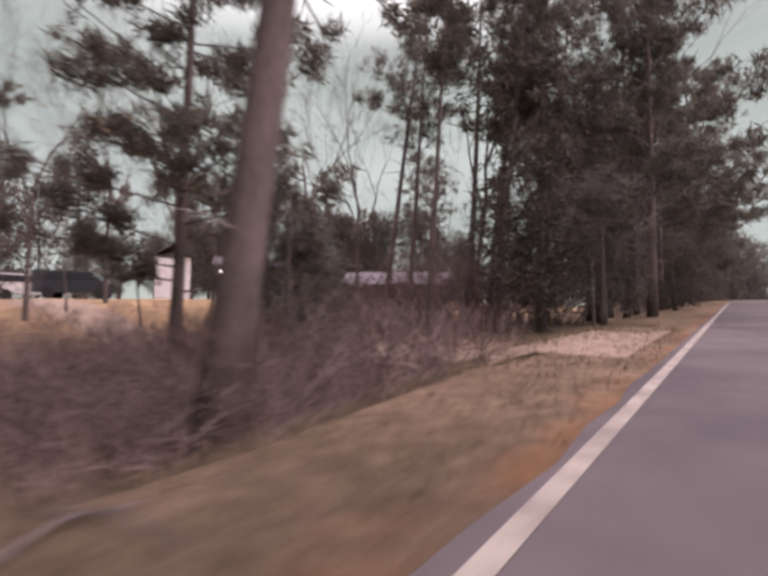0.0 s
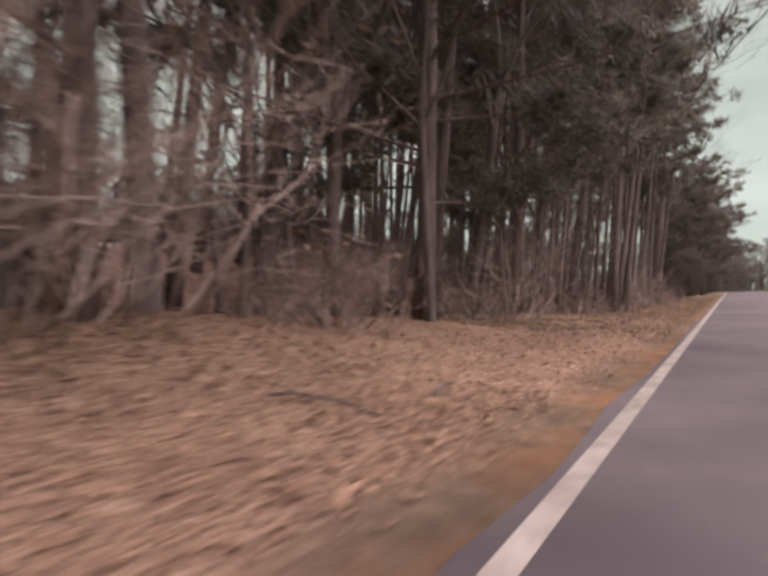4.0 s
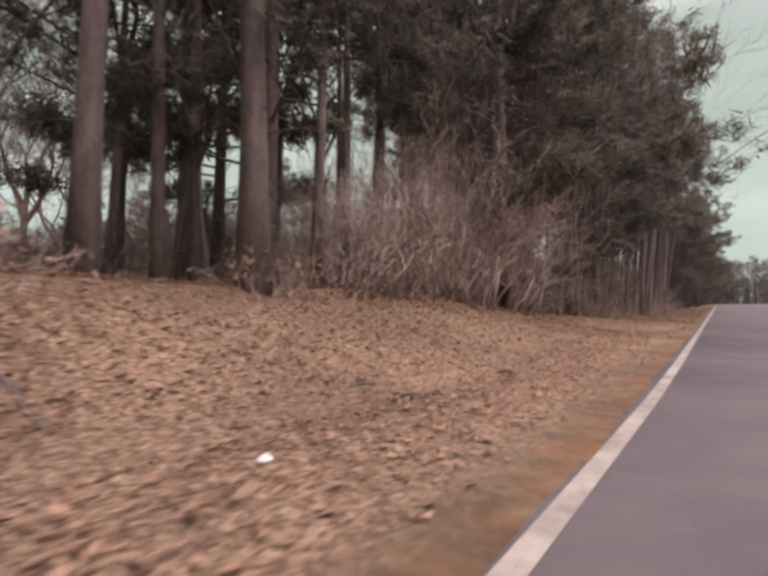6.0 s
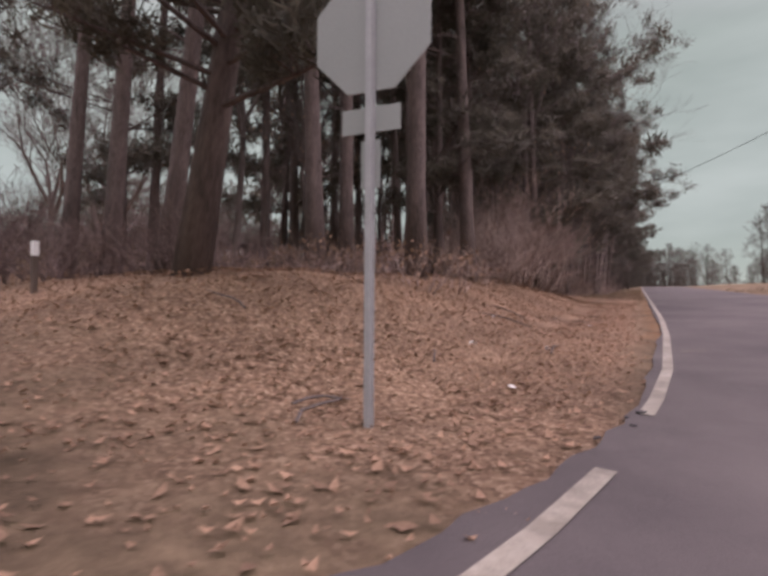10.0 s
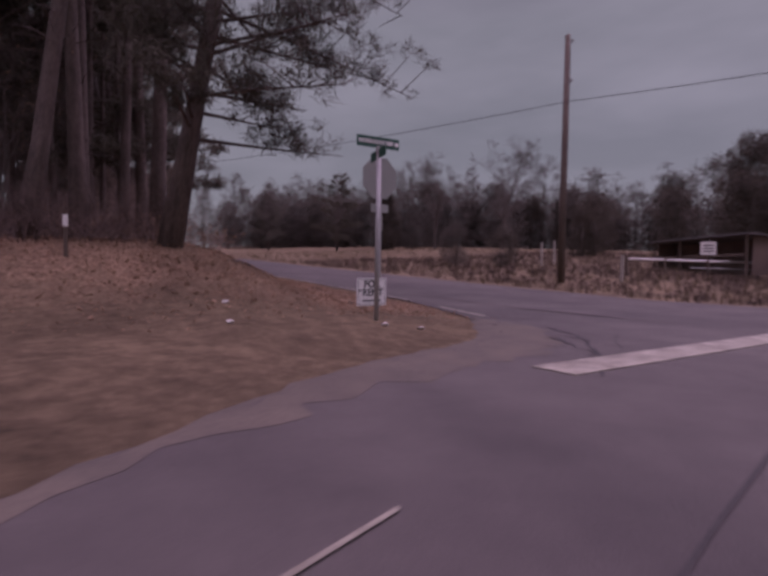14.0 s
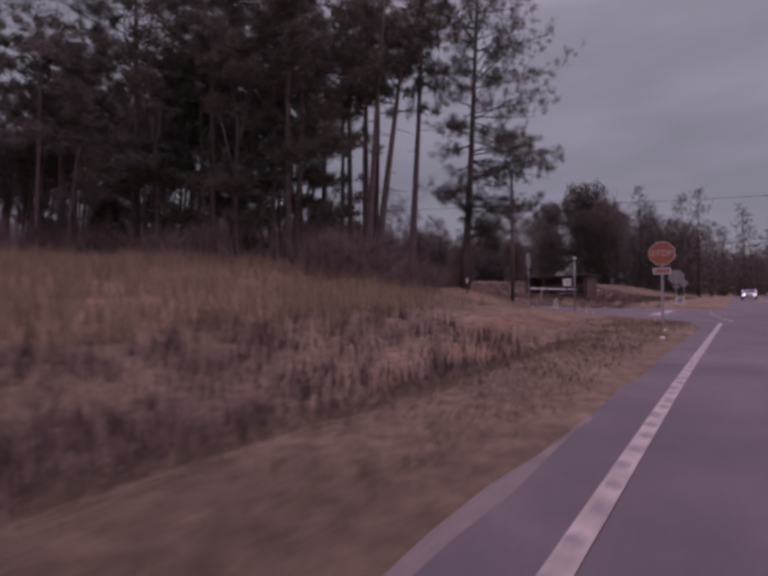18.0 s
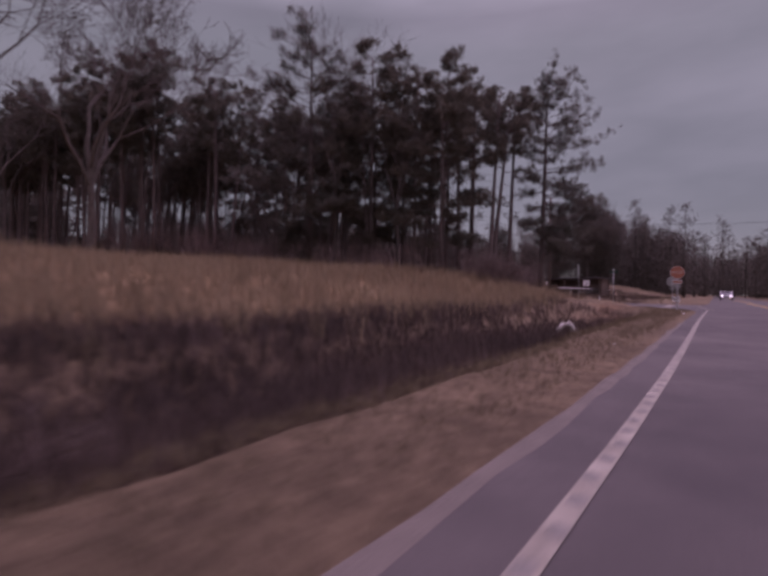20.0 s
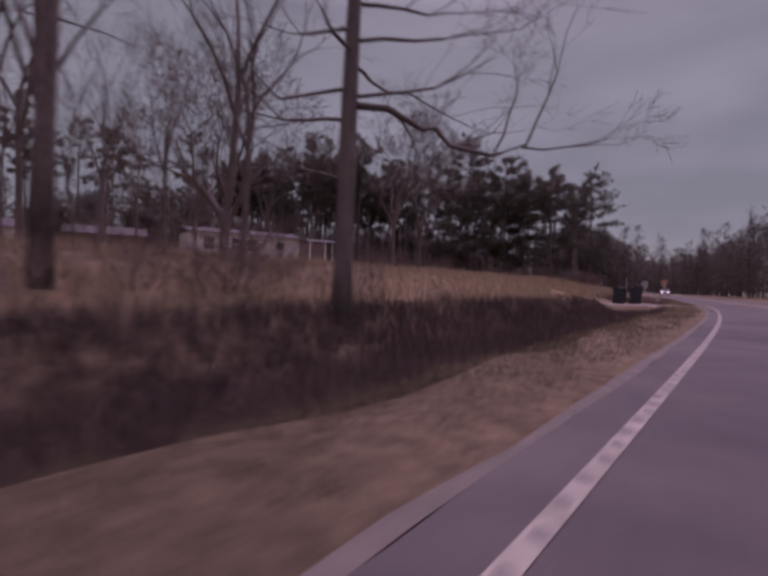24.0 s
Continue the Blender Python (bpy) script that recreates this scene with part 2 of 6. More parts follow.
M_BLACK = material("black_print", (0.03, 0.03, 0.03), (0.02, 0.02, 0.02), 6, 0.6, bump=0)
M_GREEN = material("street_sign_green", (0.03, 0.1, 0.07), (0.025, 0.075, 0.055), 5, 0.5, bump=0.03)
M_POLE = material("weathered_pole_wood", (0.17, 0.13, 0.105), (0.075, 0.06, 0.05), 4, 0.9, bump=0.6, fine=30, stretch=(1, 1, 0.12), spread=0.2)
M_SIDING = material("white_siding", (0.72, 0.71, 0.67), (0.55, 0.53, 0.5), 2, 0.6, bump=0.05, spread=0.3)
M_ROOF = material("grey_shingle", (0.16, 0.15, 0.15), (0.08, 0.075, 0.075), 3, 0.9, bump=0.4, fine=40)
M_GLASS = material("dark_window", (0.04, 0.045, 0.05), (0.025, 0.028, 0.03), 2, 0.12, bump=0, spec=0.5)
M_BIN = material("bin_plastic", (0.035, 0.04, 0.045), (0.022, 0.025, 0.03), 5, 0.5, bump=0.05)
M_RUBBER = material("black_rubber", (0.025, 0.025, 0.025), (0.015, 0.015, 0.015), 8, 0.8, bump=0.1)
M_CONCRETE = material("pale_concrete", (0.46, 0.43, 0.39), (0.28, 0.26, 0.23), 5, 0.9, bump=0.4, fine=50, spread=0.25)
M_PAPER = material("litter_paper", (0.75, 0.73, 0.69), (0.55, 0.52, 0.48), 10, 0.7, bump=0.1, spread=0.3)
M_CARPAINT = material("car_paint_silver", (0.5, 0.5, 0.5), (0.4, 0.4, 0.4), 3, 0.3, metal=0.4, bump=0)
M_WIRE = material("cable_black", (0.02, 0.02, 0.02), (0.015, 0.015, 0.015), 3, 0.7, bump=0)
M_LAMP = bpy.data.materials.new("lit_headlamp")
M_LAMP.use_nodes = True
M_LAMP.node_tree.nodes["Principled BSDF"].inputs["Emission Color"].default_value = (1, 0.93, 0.8, 1)
M_LAMP.node_tree.nodes["Principled BSDF"].inputs["Emission Strength"].default_value = 6
M_YELLOW = material("yellow_paint", (0.55, 0.36, 0.06), (0.35, 0.23, 0.05), 6, 0.75)
M_SHOULDER = material("dusty_gravel", (0.17, 0.148, 0.126), (0.09, 0.078, 0.067), 4, 0.95, bump=0.5, fine=80, spread=0.2)
M_TRACK = material("dirt_track", (0.255, 0.2, 0.14), (0.16, 0.12, 0.08), 1.5, 0.95, bump=0.4, fine=40, spread=0.2)
M_SILT = material("tan_silt", (0.135, 0.114, 0.09), (0.075, 0.066, 0.058), 2.2, 0.95, bump=0.4, fine=60, spread=0.16)
M_MARK = material("faded_yellow_mark", (0.27, 0.205, 0.115), (0.15, 0.12, 0.08), 14, 0.85, spread=0.2)
M_FADED = material("faded_sign_red", (0.40, 0.15, 0.085), (0.3, 0.11, 0.065), 5, 0.6, bump=0.03, spread=0.3)
M_DULL = material("dulled_sign_white", (0.52, 0.42, 0.36), (0.4, 0.3, 0.25), 9, 0.6, bump=0.03, spread=0.3)
M_CRACK = material("crack_filler", (0.05, 0.046, 0.045), (0.03, 0.028, 0.028), 8, 0.8, bump=0.2)


# ---- building helpers ----
class Shape:
    """Collects vertices and faces of one mesh."""

    def __init__(self):
        self.v, self.f = [], []

    def tube(self, pts, radii, n=6, cap=True):
        start = len(self.v)
        pts = [Vector(p) for p in pts]
        for i, p in enumerate(pts):
            way = (pts[min(i + 1, len(pts) - 1)] - pts[max(i - 1, 0)]).normalized()
            side = way.orthogonal().normalized() if abs(way.z) < 0.999 else Vector((1, 0, 0))
            if abs(way.z) > 0.3:
                side = (Vector((1, 0, 0)) - way * way.x).normalized()
            up = way.cross(side)
            for k in range(n):
                a = 2 * math.pi * k / n
                self.v.append(p + (side * math.cos(a) + up * math.sin(a)) * radii[i])
        for i in range(len(pts) - 1):
            for k in range(n):
                a, b = start + i * n + k, start + i * n + (k + 1) % n
                self.f.append((a, b, b + n, a + n))
        if cap:
            self.f.append(tuple(range(start + n - 1, start - 1, -1)))
            self.f.append(tuple(start + (len(pts) - 1) * n + k for k in range(n)))
        return self

    def box(self, x0, y0, z0, x1, y1, z1, bevel=0.0):
        s = len(self.v)
        if not bevel:
            self.v += [Vector(p) for p in ((x0, y0, z0), (x1, y0, z0), (x1, y1, z0), (x0, y1, z0), (x0, y0, z1), (x1, y0, z1), (x1, y1, z1), (x0, y1, z1))]
            self.f += [tuple(s + i for i in q) for q in ((3, 2, 1, 0), (4, 5, 6, 7), (0, 1, 5, 4), (1, 2, 6, 5), (2, 3, 7, 6), (3, 0, 4, 7))]
        else:
            bm = bmesh.new()
            bmesh.ops.create_cube(bm, size=1, matrix=Matrix.Translation(((x0 + x1) / 2, (y0 + y1) / 2, (z0 + z1) / 2)) @ Matrix.Diagonal((x1 - x0, y1 - y0, z1 - z0, 1)))
            bmesh.ops.bevel(bm, geom=bm.edges[:], offset=bevel, segments=2, affect="EDGES")
            bm.verts.index_update()
            self.v += [v.co.copy() for v in bm.verts]
            self.f += [tuple(s + v.index for v in face.verts) for face in bm.faces]
            bm.free()
        return self

    def prism(self, outline, y0, y1):
        """An outline of (x, z) pairs drawn out along y."""
        s, n = len(self.v), len(outline)
        self.v += [Vector((x, y0, z)) for x, z in outline] + [Vector((x, y1, z)) for x, z in outline]
        self.f += [tuple(range(s, s + n)), tuple(range(s + 2 * n - 1, s + n - 1, -1))]
        self.f += [(s + (i + 1) % n, s + i, s + n + i, s + n + (i + 1) % n) for i in range(n)]
        return self

    def slab(self, outline, z0, z1):
        """An outline of (x, y) pairs drawn up along z."""
        s, n = len(self.v), len(outline)
        self.v += [Vector((x, y, z0)) for x, y in outline] + [Vector((x, y, z1)) for x, y in outline]
        self.f += [tuple(range(s + n - 1, s - 1, -1)), tuple(range(s + n, s + 2 * n))]
        self.f += [(s + i, s + (i + 1) % n, s + n + (i + 1) % n, s + n + i) for i in range(n)]
        return self

    def tri(self, a, b, c):
        s = len(self.v)
        self.v += [a, b, c]
        self.f.append((s, s + 1, s + 2))

    def quad(self, a, b, c, d):
        s = len(self.v)
        self.v += [a, b, c, d]
        self.f.append((s, s + 1, s + 2, s + 3))

    def mesh(self, name, mat, smooth=False):
        me = bpy.data.meshes.new(name)
        me.from_pydata([tuple(p) for p in self.v], [], self.f)
        me.materials.append(mat)
        if smooth:
            me.polygons.foreach_set("use_smooth", [True] * len(me.polygons))
        me.update()
        return me


def part(name, shape, mat, parent, label="", smooth=False, at=None):
    ob = new(name, shape.mesh(name, mat, smooth) if isinstance(shape, Shape) else shape)
    ob.parent = parent
    if at is not None:
        ob.matrix_basis = at
    return tagged(ob, label)


def thing(name, label, category, group="", at=None, kind=""):
    ob = tagged(new(name), label, category, group, kind)
    ob.empty_display_size = 0.2
    if at is not None:
        ob.matrix_basis = at
    return ob


def setting(name, shape, mat, label, category, smooth=False):
    return tagged(new(name, shape.mesh(name, mat, smooth)), label, category, kind="structure")


def lettering(text, size, mat, parent, at, depth=0.002, name="lettering"):
    cu = bpy.data.curves.new(name, "FONT")
    cu.body, cu.size, cu.extrude, cu.offset = text, size, depth, size * 0.025
    cu.align_x, cu.align_y = "CENTER", "CENTER"
    tmp = bpy.data.objects.new("tmp", cu)
    scene.collection.objects.link(tmp)
    me = bpy.data.meshes.new_from_object(tmp.evaluated_get(bpy.context.evaluated_depsgraph_get()))
    bpy.data.objects.remove(tmp)
    me.materials.clear()
    me.materials.append(mat)
    ob = new(name, me)
    ob.parent, ob.matrix_basis = parent, at
    return ob


# ---- the lie of the land ----
LINE_A_X = 4.96
B_X = (-400, -90, -80, -72, -67, -62, -57, -52, -46, -40, -35, -30, -26, -20, -16, -12, -8, 0, 60, 400)
B_Y = (52, 3.75, 2.25, 0.98, 0.14, -0.64, -1.36, -2.0, -2.62, -3.09, -3.3, -3.35, -3.31, -3.3, -3.275, -3.285, -3.37, -3.36, -3.15, -3.0)


def line_b(x):
    """y of the white edge line of the crossing road."""
    return sum(float(np.interp(x + d, B_X, B_Y)) for d in (-5, -2.5, 0, 2.5, 5)) / 5


def corner_line():
    """The edge line where it begins to sweep round the corner."""
    knots = [Vector(p) for p in ((LINE_A_X, 16), (4.88, 11.8), (4.72, 7.8), (4.57, 6.2), (4.35, 4.6), (4.15, 3.7), (4.0, 3.16), (3.8, 2.5))]
    out = []
    for p, q in zip(knots, knots[1:]):
        out += [p.lerp(q, k / 6) for k in range(6)]
    return out


def smooth(a, b, v):
    t = min(max((v - a) / (b - a), 0.0), 1.0)
    return t * t * (3 - 2 * t)


PAVED = [Vector(p) for p in ((4.84, 14), (4.8, 12), (4.58, 8), (4.4, 5.6), (4.12, 4.4), (3.78, 3.4), (3.45, 2.6), (3.1, 1.9), (2.6, 1.25), (2.0, 0.6), (1.3, 0.25), (0.3, 0.02), (-0.8, -0.5), (-1.9, -1.2), (-3.2, -2.05), (-4.6, -2.7), (-7.5, -3.02), (-11, -3.02))]


def lift(x, y):
    """The first road climbs gently northwards; the fields to the west do not share it."""
    u = min(max(0.0, y - 3.0), 115.0)
    return 0.042 * u * u / (u + 2.0) * max(smooth(-14, -4, x), 0.55 * smooth(45, 65, y))


def past_kerb(x, y):
    """Signed distance beyond the pavement's edge round the corner."""
    best, sign = 1e9, 1
    for p, q in zip(PAVED, PAVED[1:]):
        dx, dy = q.x - p.x, q.y - p.y
        t = min(max(((x - p.x) * dx + (y - p.y) * dy) / (dx * dx + dy * dy), 0), 1)
        ex, ey = x - p.x - t * dx, y - p.y - t * dy
        d = ex * ex + ey * ey
        if d < best:
            best, sign = d, (1 if dx * ey - dy * ex < 0 else -1)
    return sign * math.sqrt(best)


def off_road(x, y):
    """Distances west of the first road's line and north of the second road's line."""
    flare = 0.0
    if y < 12:
        flare = (12 - max(y, -3)) ** 2 * 0.006
    return LINE_A_X - flare - x, y - line_b(x)


def bend(x, y):
    """Where the second road swings to the north-west, what stands beside it turns along."""
    a, u, v = radians(-1.8), x + 1.0, y + 3.3
    return -1.0 + u * math.cos(a) - v * math.sin(a), -3.3 + u * math.sin(a) + v * math.cos(a)


def ground_z(x, y):
    return lift(x, y) + flat_z(x, y)


def flat_z(x, y):
    a, b = off_road(x, y)
    if b < -6.9:
        c = -6.9 - b
        return -0.05 - 0.25 * smooth(0.4, 2.5, c) + 0.5 * smooth(4, 30, c)
    if a < -6.7:
        e = -6.7 - a
        return (-0.05 + 0.35 * smooth(1, 8, e) + 1.9 * smooth(6, 45, e) * smooth(4, 16, b)) * smooth(-0.2, 1.0, b) - 0.05 * (1 - smooth(-0.2, 1.0, b))
    edge = past_kerb(x, y) if x > -9 and y < 13 else min(a - 0.13, b - 0.34)
    if edge < 0.02:
        return -0.03
    wob = 0.05 * noise.noise((x * 0.9, y * 0.9, 0)) + 0.12 * noise.noise((x * 0.22, y * 0.22, 3))
    bank = 0.98 * smooth(2.0, 7.0, y) * (1 - smooth(17, 34, y)) + 0.12
    dip = smooth(34, 44, y)
    h_a = (bank * smooth(1.7, 5.2, a) + 0.05) * (1 - dip) + dip * (-0.45 * smooth(1.9, 4.2, a) + 0.35 * smooth(6, 18, a)) + 0.6 * smooth(8, 40, a) - 0.75 * smooth(1.7, 3.6, a) * smooth(58, 63, y) * (1 - smooth(67, 69, y))
    ditch = smooth(-9, -16, x) * smooth(3.0, 4.4, abs(x + 39.0))
    h_b = 0.05 + ditch * (-(0.35 + 0.15 * smooth(-18, -30, x)) * smooth(1.7, 2.7, b) + 0.6 * smooth(4.2, 5.8, b)) + (1 - smooth(-9, -16, x)) * 0.55 * smooth(2.2, 4.5, b) * smooth(-2, -8, x)
    h_b += (1.35 * smooth(-2, -8, x) * smooth(4.5, 15, b) + 1.0 * smooth(14, 34, b) + 0.4 * smooth(34, 70, b)) * (1 - 0.75 * smooth(38, 62, y) * smooth(-45, -20, x))
    h_a += 1.9 * smooth(62, 74, y) * smooth(-8, -24, x) - 0.45 * max(0.0, 1 - ((x - 1.0) / 1.3) ** 2 - ((y - 67.7) / 1.0) ** 2)
    k = smooth(-1.5, 5.0, y - 0.3 * x)
    near = smooth(0.0, 1.5, edge)
    west = smooth(-3, -10, x)
    west *= 1 - smooth(56, 64, y)
    h = h_b * west + (h_a * k + h_b * (1 - k)) * (1 - west)
    return -0.02 + (h + wob) * near


def ground_sheet():
    xs = [-1800, -900, -450, -250, -170, -130] + [-110 + 0.75 * i for i in range(int(130 / 0.75))] + [21, 25, 30, 38, 50, 70, 100, 150, 250, 500, 1000, 1800]
    ys = [-1800, -900, -400, -200, -100, -60, -40, -30, -24, -20, -17] + [-14.5 + 0.75 * i for i in range(int(114 / 0.75))] + [104, 112, 124, 140, 170, 230, 330, 500, 900, 1800]
    v, cover = [], []
    for y in ys:
        for x in xs:
            v.append((x, y, ground_z(x, y)))
            a, b = off_road(x, y)
            wooded = smooth(-9.5, -6, x) * smooth(4, 10, y) * (1 - 0.85 * smooth(42, 56, y))
            litter = max(smooth(-2, 4, y - 0.5 * (x - 4)) * smooth(-6, -1, x) * smooth(0.1, 0.6, a) * (1 - 0.75 * smooth(36, 56, y)) * smooth(1.5, 6.5, y), wooded * smooth(2, 3, a))
            # a turn signal's orange glow on the verge, painted as a clay-coloured band
            clay_glow = 0.55 * smooth(0.4, 0.0, abs(a - 0.35)) * smooth(6, 12, y)
            # bare clay on the bank of the second road
            clay_glow = max(clay_glow, 0.3 * smooth(1.8, 2.8, b) * (1 - smooth(3.6, 5.2, b)) * smooth(-20, -15, x) * (1 - smooth(-7.5, -4.5, x)))
            sedge = smooth(5.5, 7.5, b) * smooth(-7, -10, x) * (1 - 0.6 * smooth(-41, -46, x) * (1 - smooth(14, 22, b)))
            if a < -6.9 and b > 1:
                litter, clay_glow, sedge = 0.15, 0, 0.12
            cover.append((litter, clay_glow, sedge, 1))
    n = len(xs)
    f = [(j * n + i, j * n + i + 1, (j + 1) * n + i + 1, (j + 1) * n + i) for j in range(len(ys) - 1) for i in range(n - 1)]
    me = bpy.data.meshes.new("ground")
    me.from_pydata(v, [], f)
    at = me.color_attributes.new("cover", "FLOAT_COLOR", "POINT")
    at.data.foreach_set("color", [c for q in cover for c in q])
    me.polygons.foreach_set("use_smooth", [True] * len(me.polygons))
    me.materials.append(M_GROUND)
    tagged(new("ground", me), "rolling verge ground of leaf litter, clay, painted orange glow and winter grass", "ground", kind="structure")


ground_sheet()


def strip(edge_l, edge_r, z):
    """A band of pavement or paint between two lines of points."""
    s = Shape()
    for (ax, ay), (bx, by) in zip(edge_l, edge_r):
        s.v += [Vector((ax, ay, z + lift(ax, ay))), Vector((bx, by, z + lift(bx, by)))]
    s.f += [(2 * i, 2 * i + 1, 2 * i + 3, 2 * i + 2) for i in range(len(edge_l) - 1)]
    return s


def offset(points, d):
    out = []
    for i, p in enumerate(points):
        w = (points[min(i + 1, len(points) - 1)] - points[max(i - 1, 0)]).normalized()
        out.append(p + Vector((w.y, -w.x)) * d)
    return out


def ragged(points, amount, seed):
    rnd = random.Random(seed)
    return [p + Vector((rnd.uniform(-amount, amount), rnd.uniform(-amount, amount))) for p in points]


# the pavement: first road, second road and the worn corner apron
CORNER = corner_line()
ys_a = [700, 300, 160, 120] + [100 - 0.8 * i for i in range(111)]
left_a = ragged([Vector((LINE_A_X - 0.13, y)) for y in ys_a], 0.04, 4) + [Vector((5.7, y)) for y in (8, 4, 0, -3.2)]
road_a = strip([(LINE_A_X + 6.4, y) for y in ys_a + [8, 4, 0, -3.2]], left_a, 0.0)
setting("road", road_a, M_ASPHALT, "worn grey asphalt country road", "road")
xs_b = [400, 200, 100, 60, 40] + [30 - 0.9 * i for i in range(128)] + [-110, -160, -250, -400]
line_pts = [Vector((x, line_b(x))) for x in xs_b]
road_b = strip([(p.x, p.y - 6.7) for p in line_pts], ragged([p + Vector((0, 0.36)) for p in line_pts], 0.03, 5), 0.004)
setting("cross_road", road_b, M_ASPHALT, "worn grey asphalt crossing road", "road")
fine = []
for p, q in zip(PAVED[1:], PAVED[2:-1]):
    fine += [p.lerp(q, t / 6) for t in range(6)]
fine = ragged(fine, 0.035, 6)
apron = Shape()
for i, p in enumerate(fine):
    t = i / (len(fine) - 1)
    c = Vector((5.72, 12 - 15.3 * min(1, t * 2))) if t < 0.5 else Vector((5.72 - 13 * (t - 0.5) * 2, -3.3))
    apron.v += [Vector((p.x, p.y, -0.002 + lift(p.x, p.y))), Vector((c.x, c.y, -0.001 + lift(c.x, c.y)))]
apron.f += [(2 * i, 2 * i + 2, 2 * i + 3, 2 * i + 1) for i in range(len(fine) - 1)]
setting("apron", apron, M_ASPHALT, "broken asphalt corner apron at the junction", "pavement")

# painted lines
tail = [Vector((LINE_A_X, y)) for y in (600, 300, 150, 100, 60, 50, 40, 34, 30, 26, 23, 20, 18)]
sweep = [p for p in CORNER if p.y > 5.55]
near_sweep = [p for p in CORNER if 2.6 < p.y < 4.5]
setting("edge_line", strip(offset(tail + sweep[1:], -0.05), offset(tail + sweep[1:], 0.05), 0.006), M_PAINT, "worn white edge line on asphalt", "road marking")
setting("edge_line_2", strip(offset(near_sweep, -0.05), offset(near_sweep, 0.05), 0.006), M_PAINT, "short white edge line piece by the broken kerb", "road marking")
west = [Vector((x, line_b(x))) for x in [-5.0 - 0.8 * i for i in range(119)] + [-120, -180, -300]]
entry = [Vector(p) for p in ((-1.31, -2.3), (-2.0, -2.54), (-2.67, -2.81), (-3.13, -2.98), (-3.8, -3.2), (-4.4, -3.36))]
setting("edge_line_3", strip(ragged(offset(entry, -0.017), 0.006, 14), ragged(offset(entry, 0.017), 0.006, 15), 0.0085), M_PAINT, "faded white edge line entering the corner", "road marking")
setting("edge_line_4", strip(offset(west, -0.045), offset(west, 0.045), 0.0095), M_PAINT, "white edge line with rumble dents", "road marking")
setting("stop_bar", Shape().slab([(1.02, -1.24), (5.6, -1.24), (7.4, -1.3), (7.4, -0.9), (5.6, -0.84), (1.0, -0.84)], 0.001, 0.0095), M_PAINT, "wide white painted stop bar", "road marking")
for i in range(9):
    x = -3.55 + 1.3 * i
    y = -3.57 + 0.13 * min(x + 3.3, 4.75) + 0.04 * max(x - 1.45, 0)
    setting("dash_line", Shape().slab([(x, y - 0.05), (x + 0.55, y + 0.02), (x + 0.55, y + 0.11), (x, y + 0.04)], 0.004, 0.0105), M_PAINT, "short white guide dash across the junction", "road marking")
for y in (-6.35, -6.65):
    setting("centre_line", strip([(x, line_b(x) + 3.2 + y + 0.05) for x in xs_b], [(x, line_b(x) + 3.2 + y - 0.05) for x in xs_b], 0.0085), M_YELLOW, "yellow centre line", "road marking")
# dents of the rumble strip under the edge line, laid on as thin darker ovals
dent = Shape()
ring = [(0.055 * math.cos(k * math.pi / 4), 0.038 * math.sin(k * math.pi / 4)) for k in range(8)]
dent.slab(ring, 0.0, 0.0016)
dent = dent.mesh("rumble_dent", material("dark_line_dent", (0.2, 0.19, 0.17), (0.12, 0.115, 0.105), 9, 0.9, random=0.2))
rumble = thing("rumble_strip", "row of shallow dark rumble dents along the edge line", "road marking", "", None, "structure")
for i in range(236):
    x = -7.5 - 0.3 * i
    part("rumble_dent", dent, None, rumble, at=pose(x, line_b(x) + 0.012 * math.sin(i * 1.7), 0.0092, 0, 0, 5 * math.sin(i * 2.3)))

# cracks and the broken edge near the corner
def crack(points, seed, width=0.02):
    r = random.Random(seed)
    fine = []
    for p, q in zip(points, points[1:]):
        fine += [Vector(p).lerp(Vector(q), k / 5) + Vector((r.gauss(0, 0.02), r.gauss(0, 0.02))) for k in range(5)]
    w = [width * r.uniform(0.4, 1.3) for _ in fine]
    s = Shape()
    for i, p in enumerate(fine):
        d = (fine[min(i + 1, len(fine) - 1)] - fine[max(i - 1, 0)]).normalized()
        n = Vector((d.y, -d.x)) * w[i]
        s.v += [Vector((*(p - n), 0.0045)), Vector((*(p + n), 0.0045))]
    s.f += [(2 * i, 2 * i + 1, 2 * i + 3, 2 * i + 2) for i in range(len(fine) - 1)]
    setting("crack", s, M_CRACK, "dark open crack in the asphalt", "crack")


crack([(3.45, 1.0), (3.1, 0.3), (2.75, -0.1), (2.5, -0.31), (2.21, -0.57), (1.95, -0.82), (1.5, -1.15)], 1, 0.018)
crack([(2.95, 1.25), (2.68, 0.55), (2.55, 0.05), (2.33, -0.27), (2.05, -0.68), (1.6, -0.95), (1.1, -1.45)], 2, 0.015)
crack([(2.1, 0.36), (2.4, 0.3), (2.75, 0.24)], 3, 0.014)
crack([(2.2, 0.2), (2.45, 0.14), (2.68, 0.12)], 4, 0.011)
crack([(2.12, 0.34), (2.22, 0.1), (2.42, -0.02), (2.5, -0.2)], 9, 0.01)
crack([(2.95, 0.45), (2.7, -0.2), (2.75, -0.8)], 5, 0.008)
crack([(3.6, 0.1), (2.9, -0.4), (2.2, -0.9)], 6, 0.006)
crack([(8.5, -1.6), (4.0, -2.1), (-0.5, -2.9), (-6.0, -4.4)], 8, 0.009)
crack([(6.5, 2.2), (5.9, 0.6), (6.2, -0.8)], 10, 0.008)

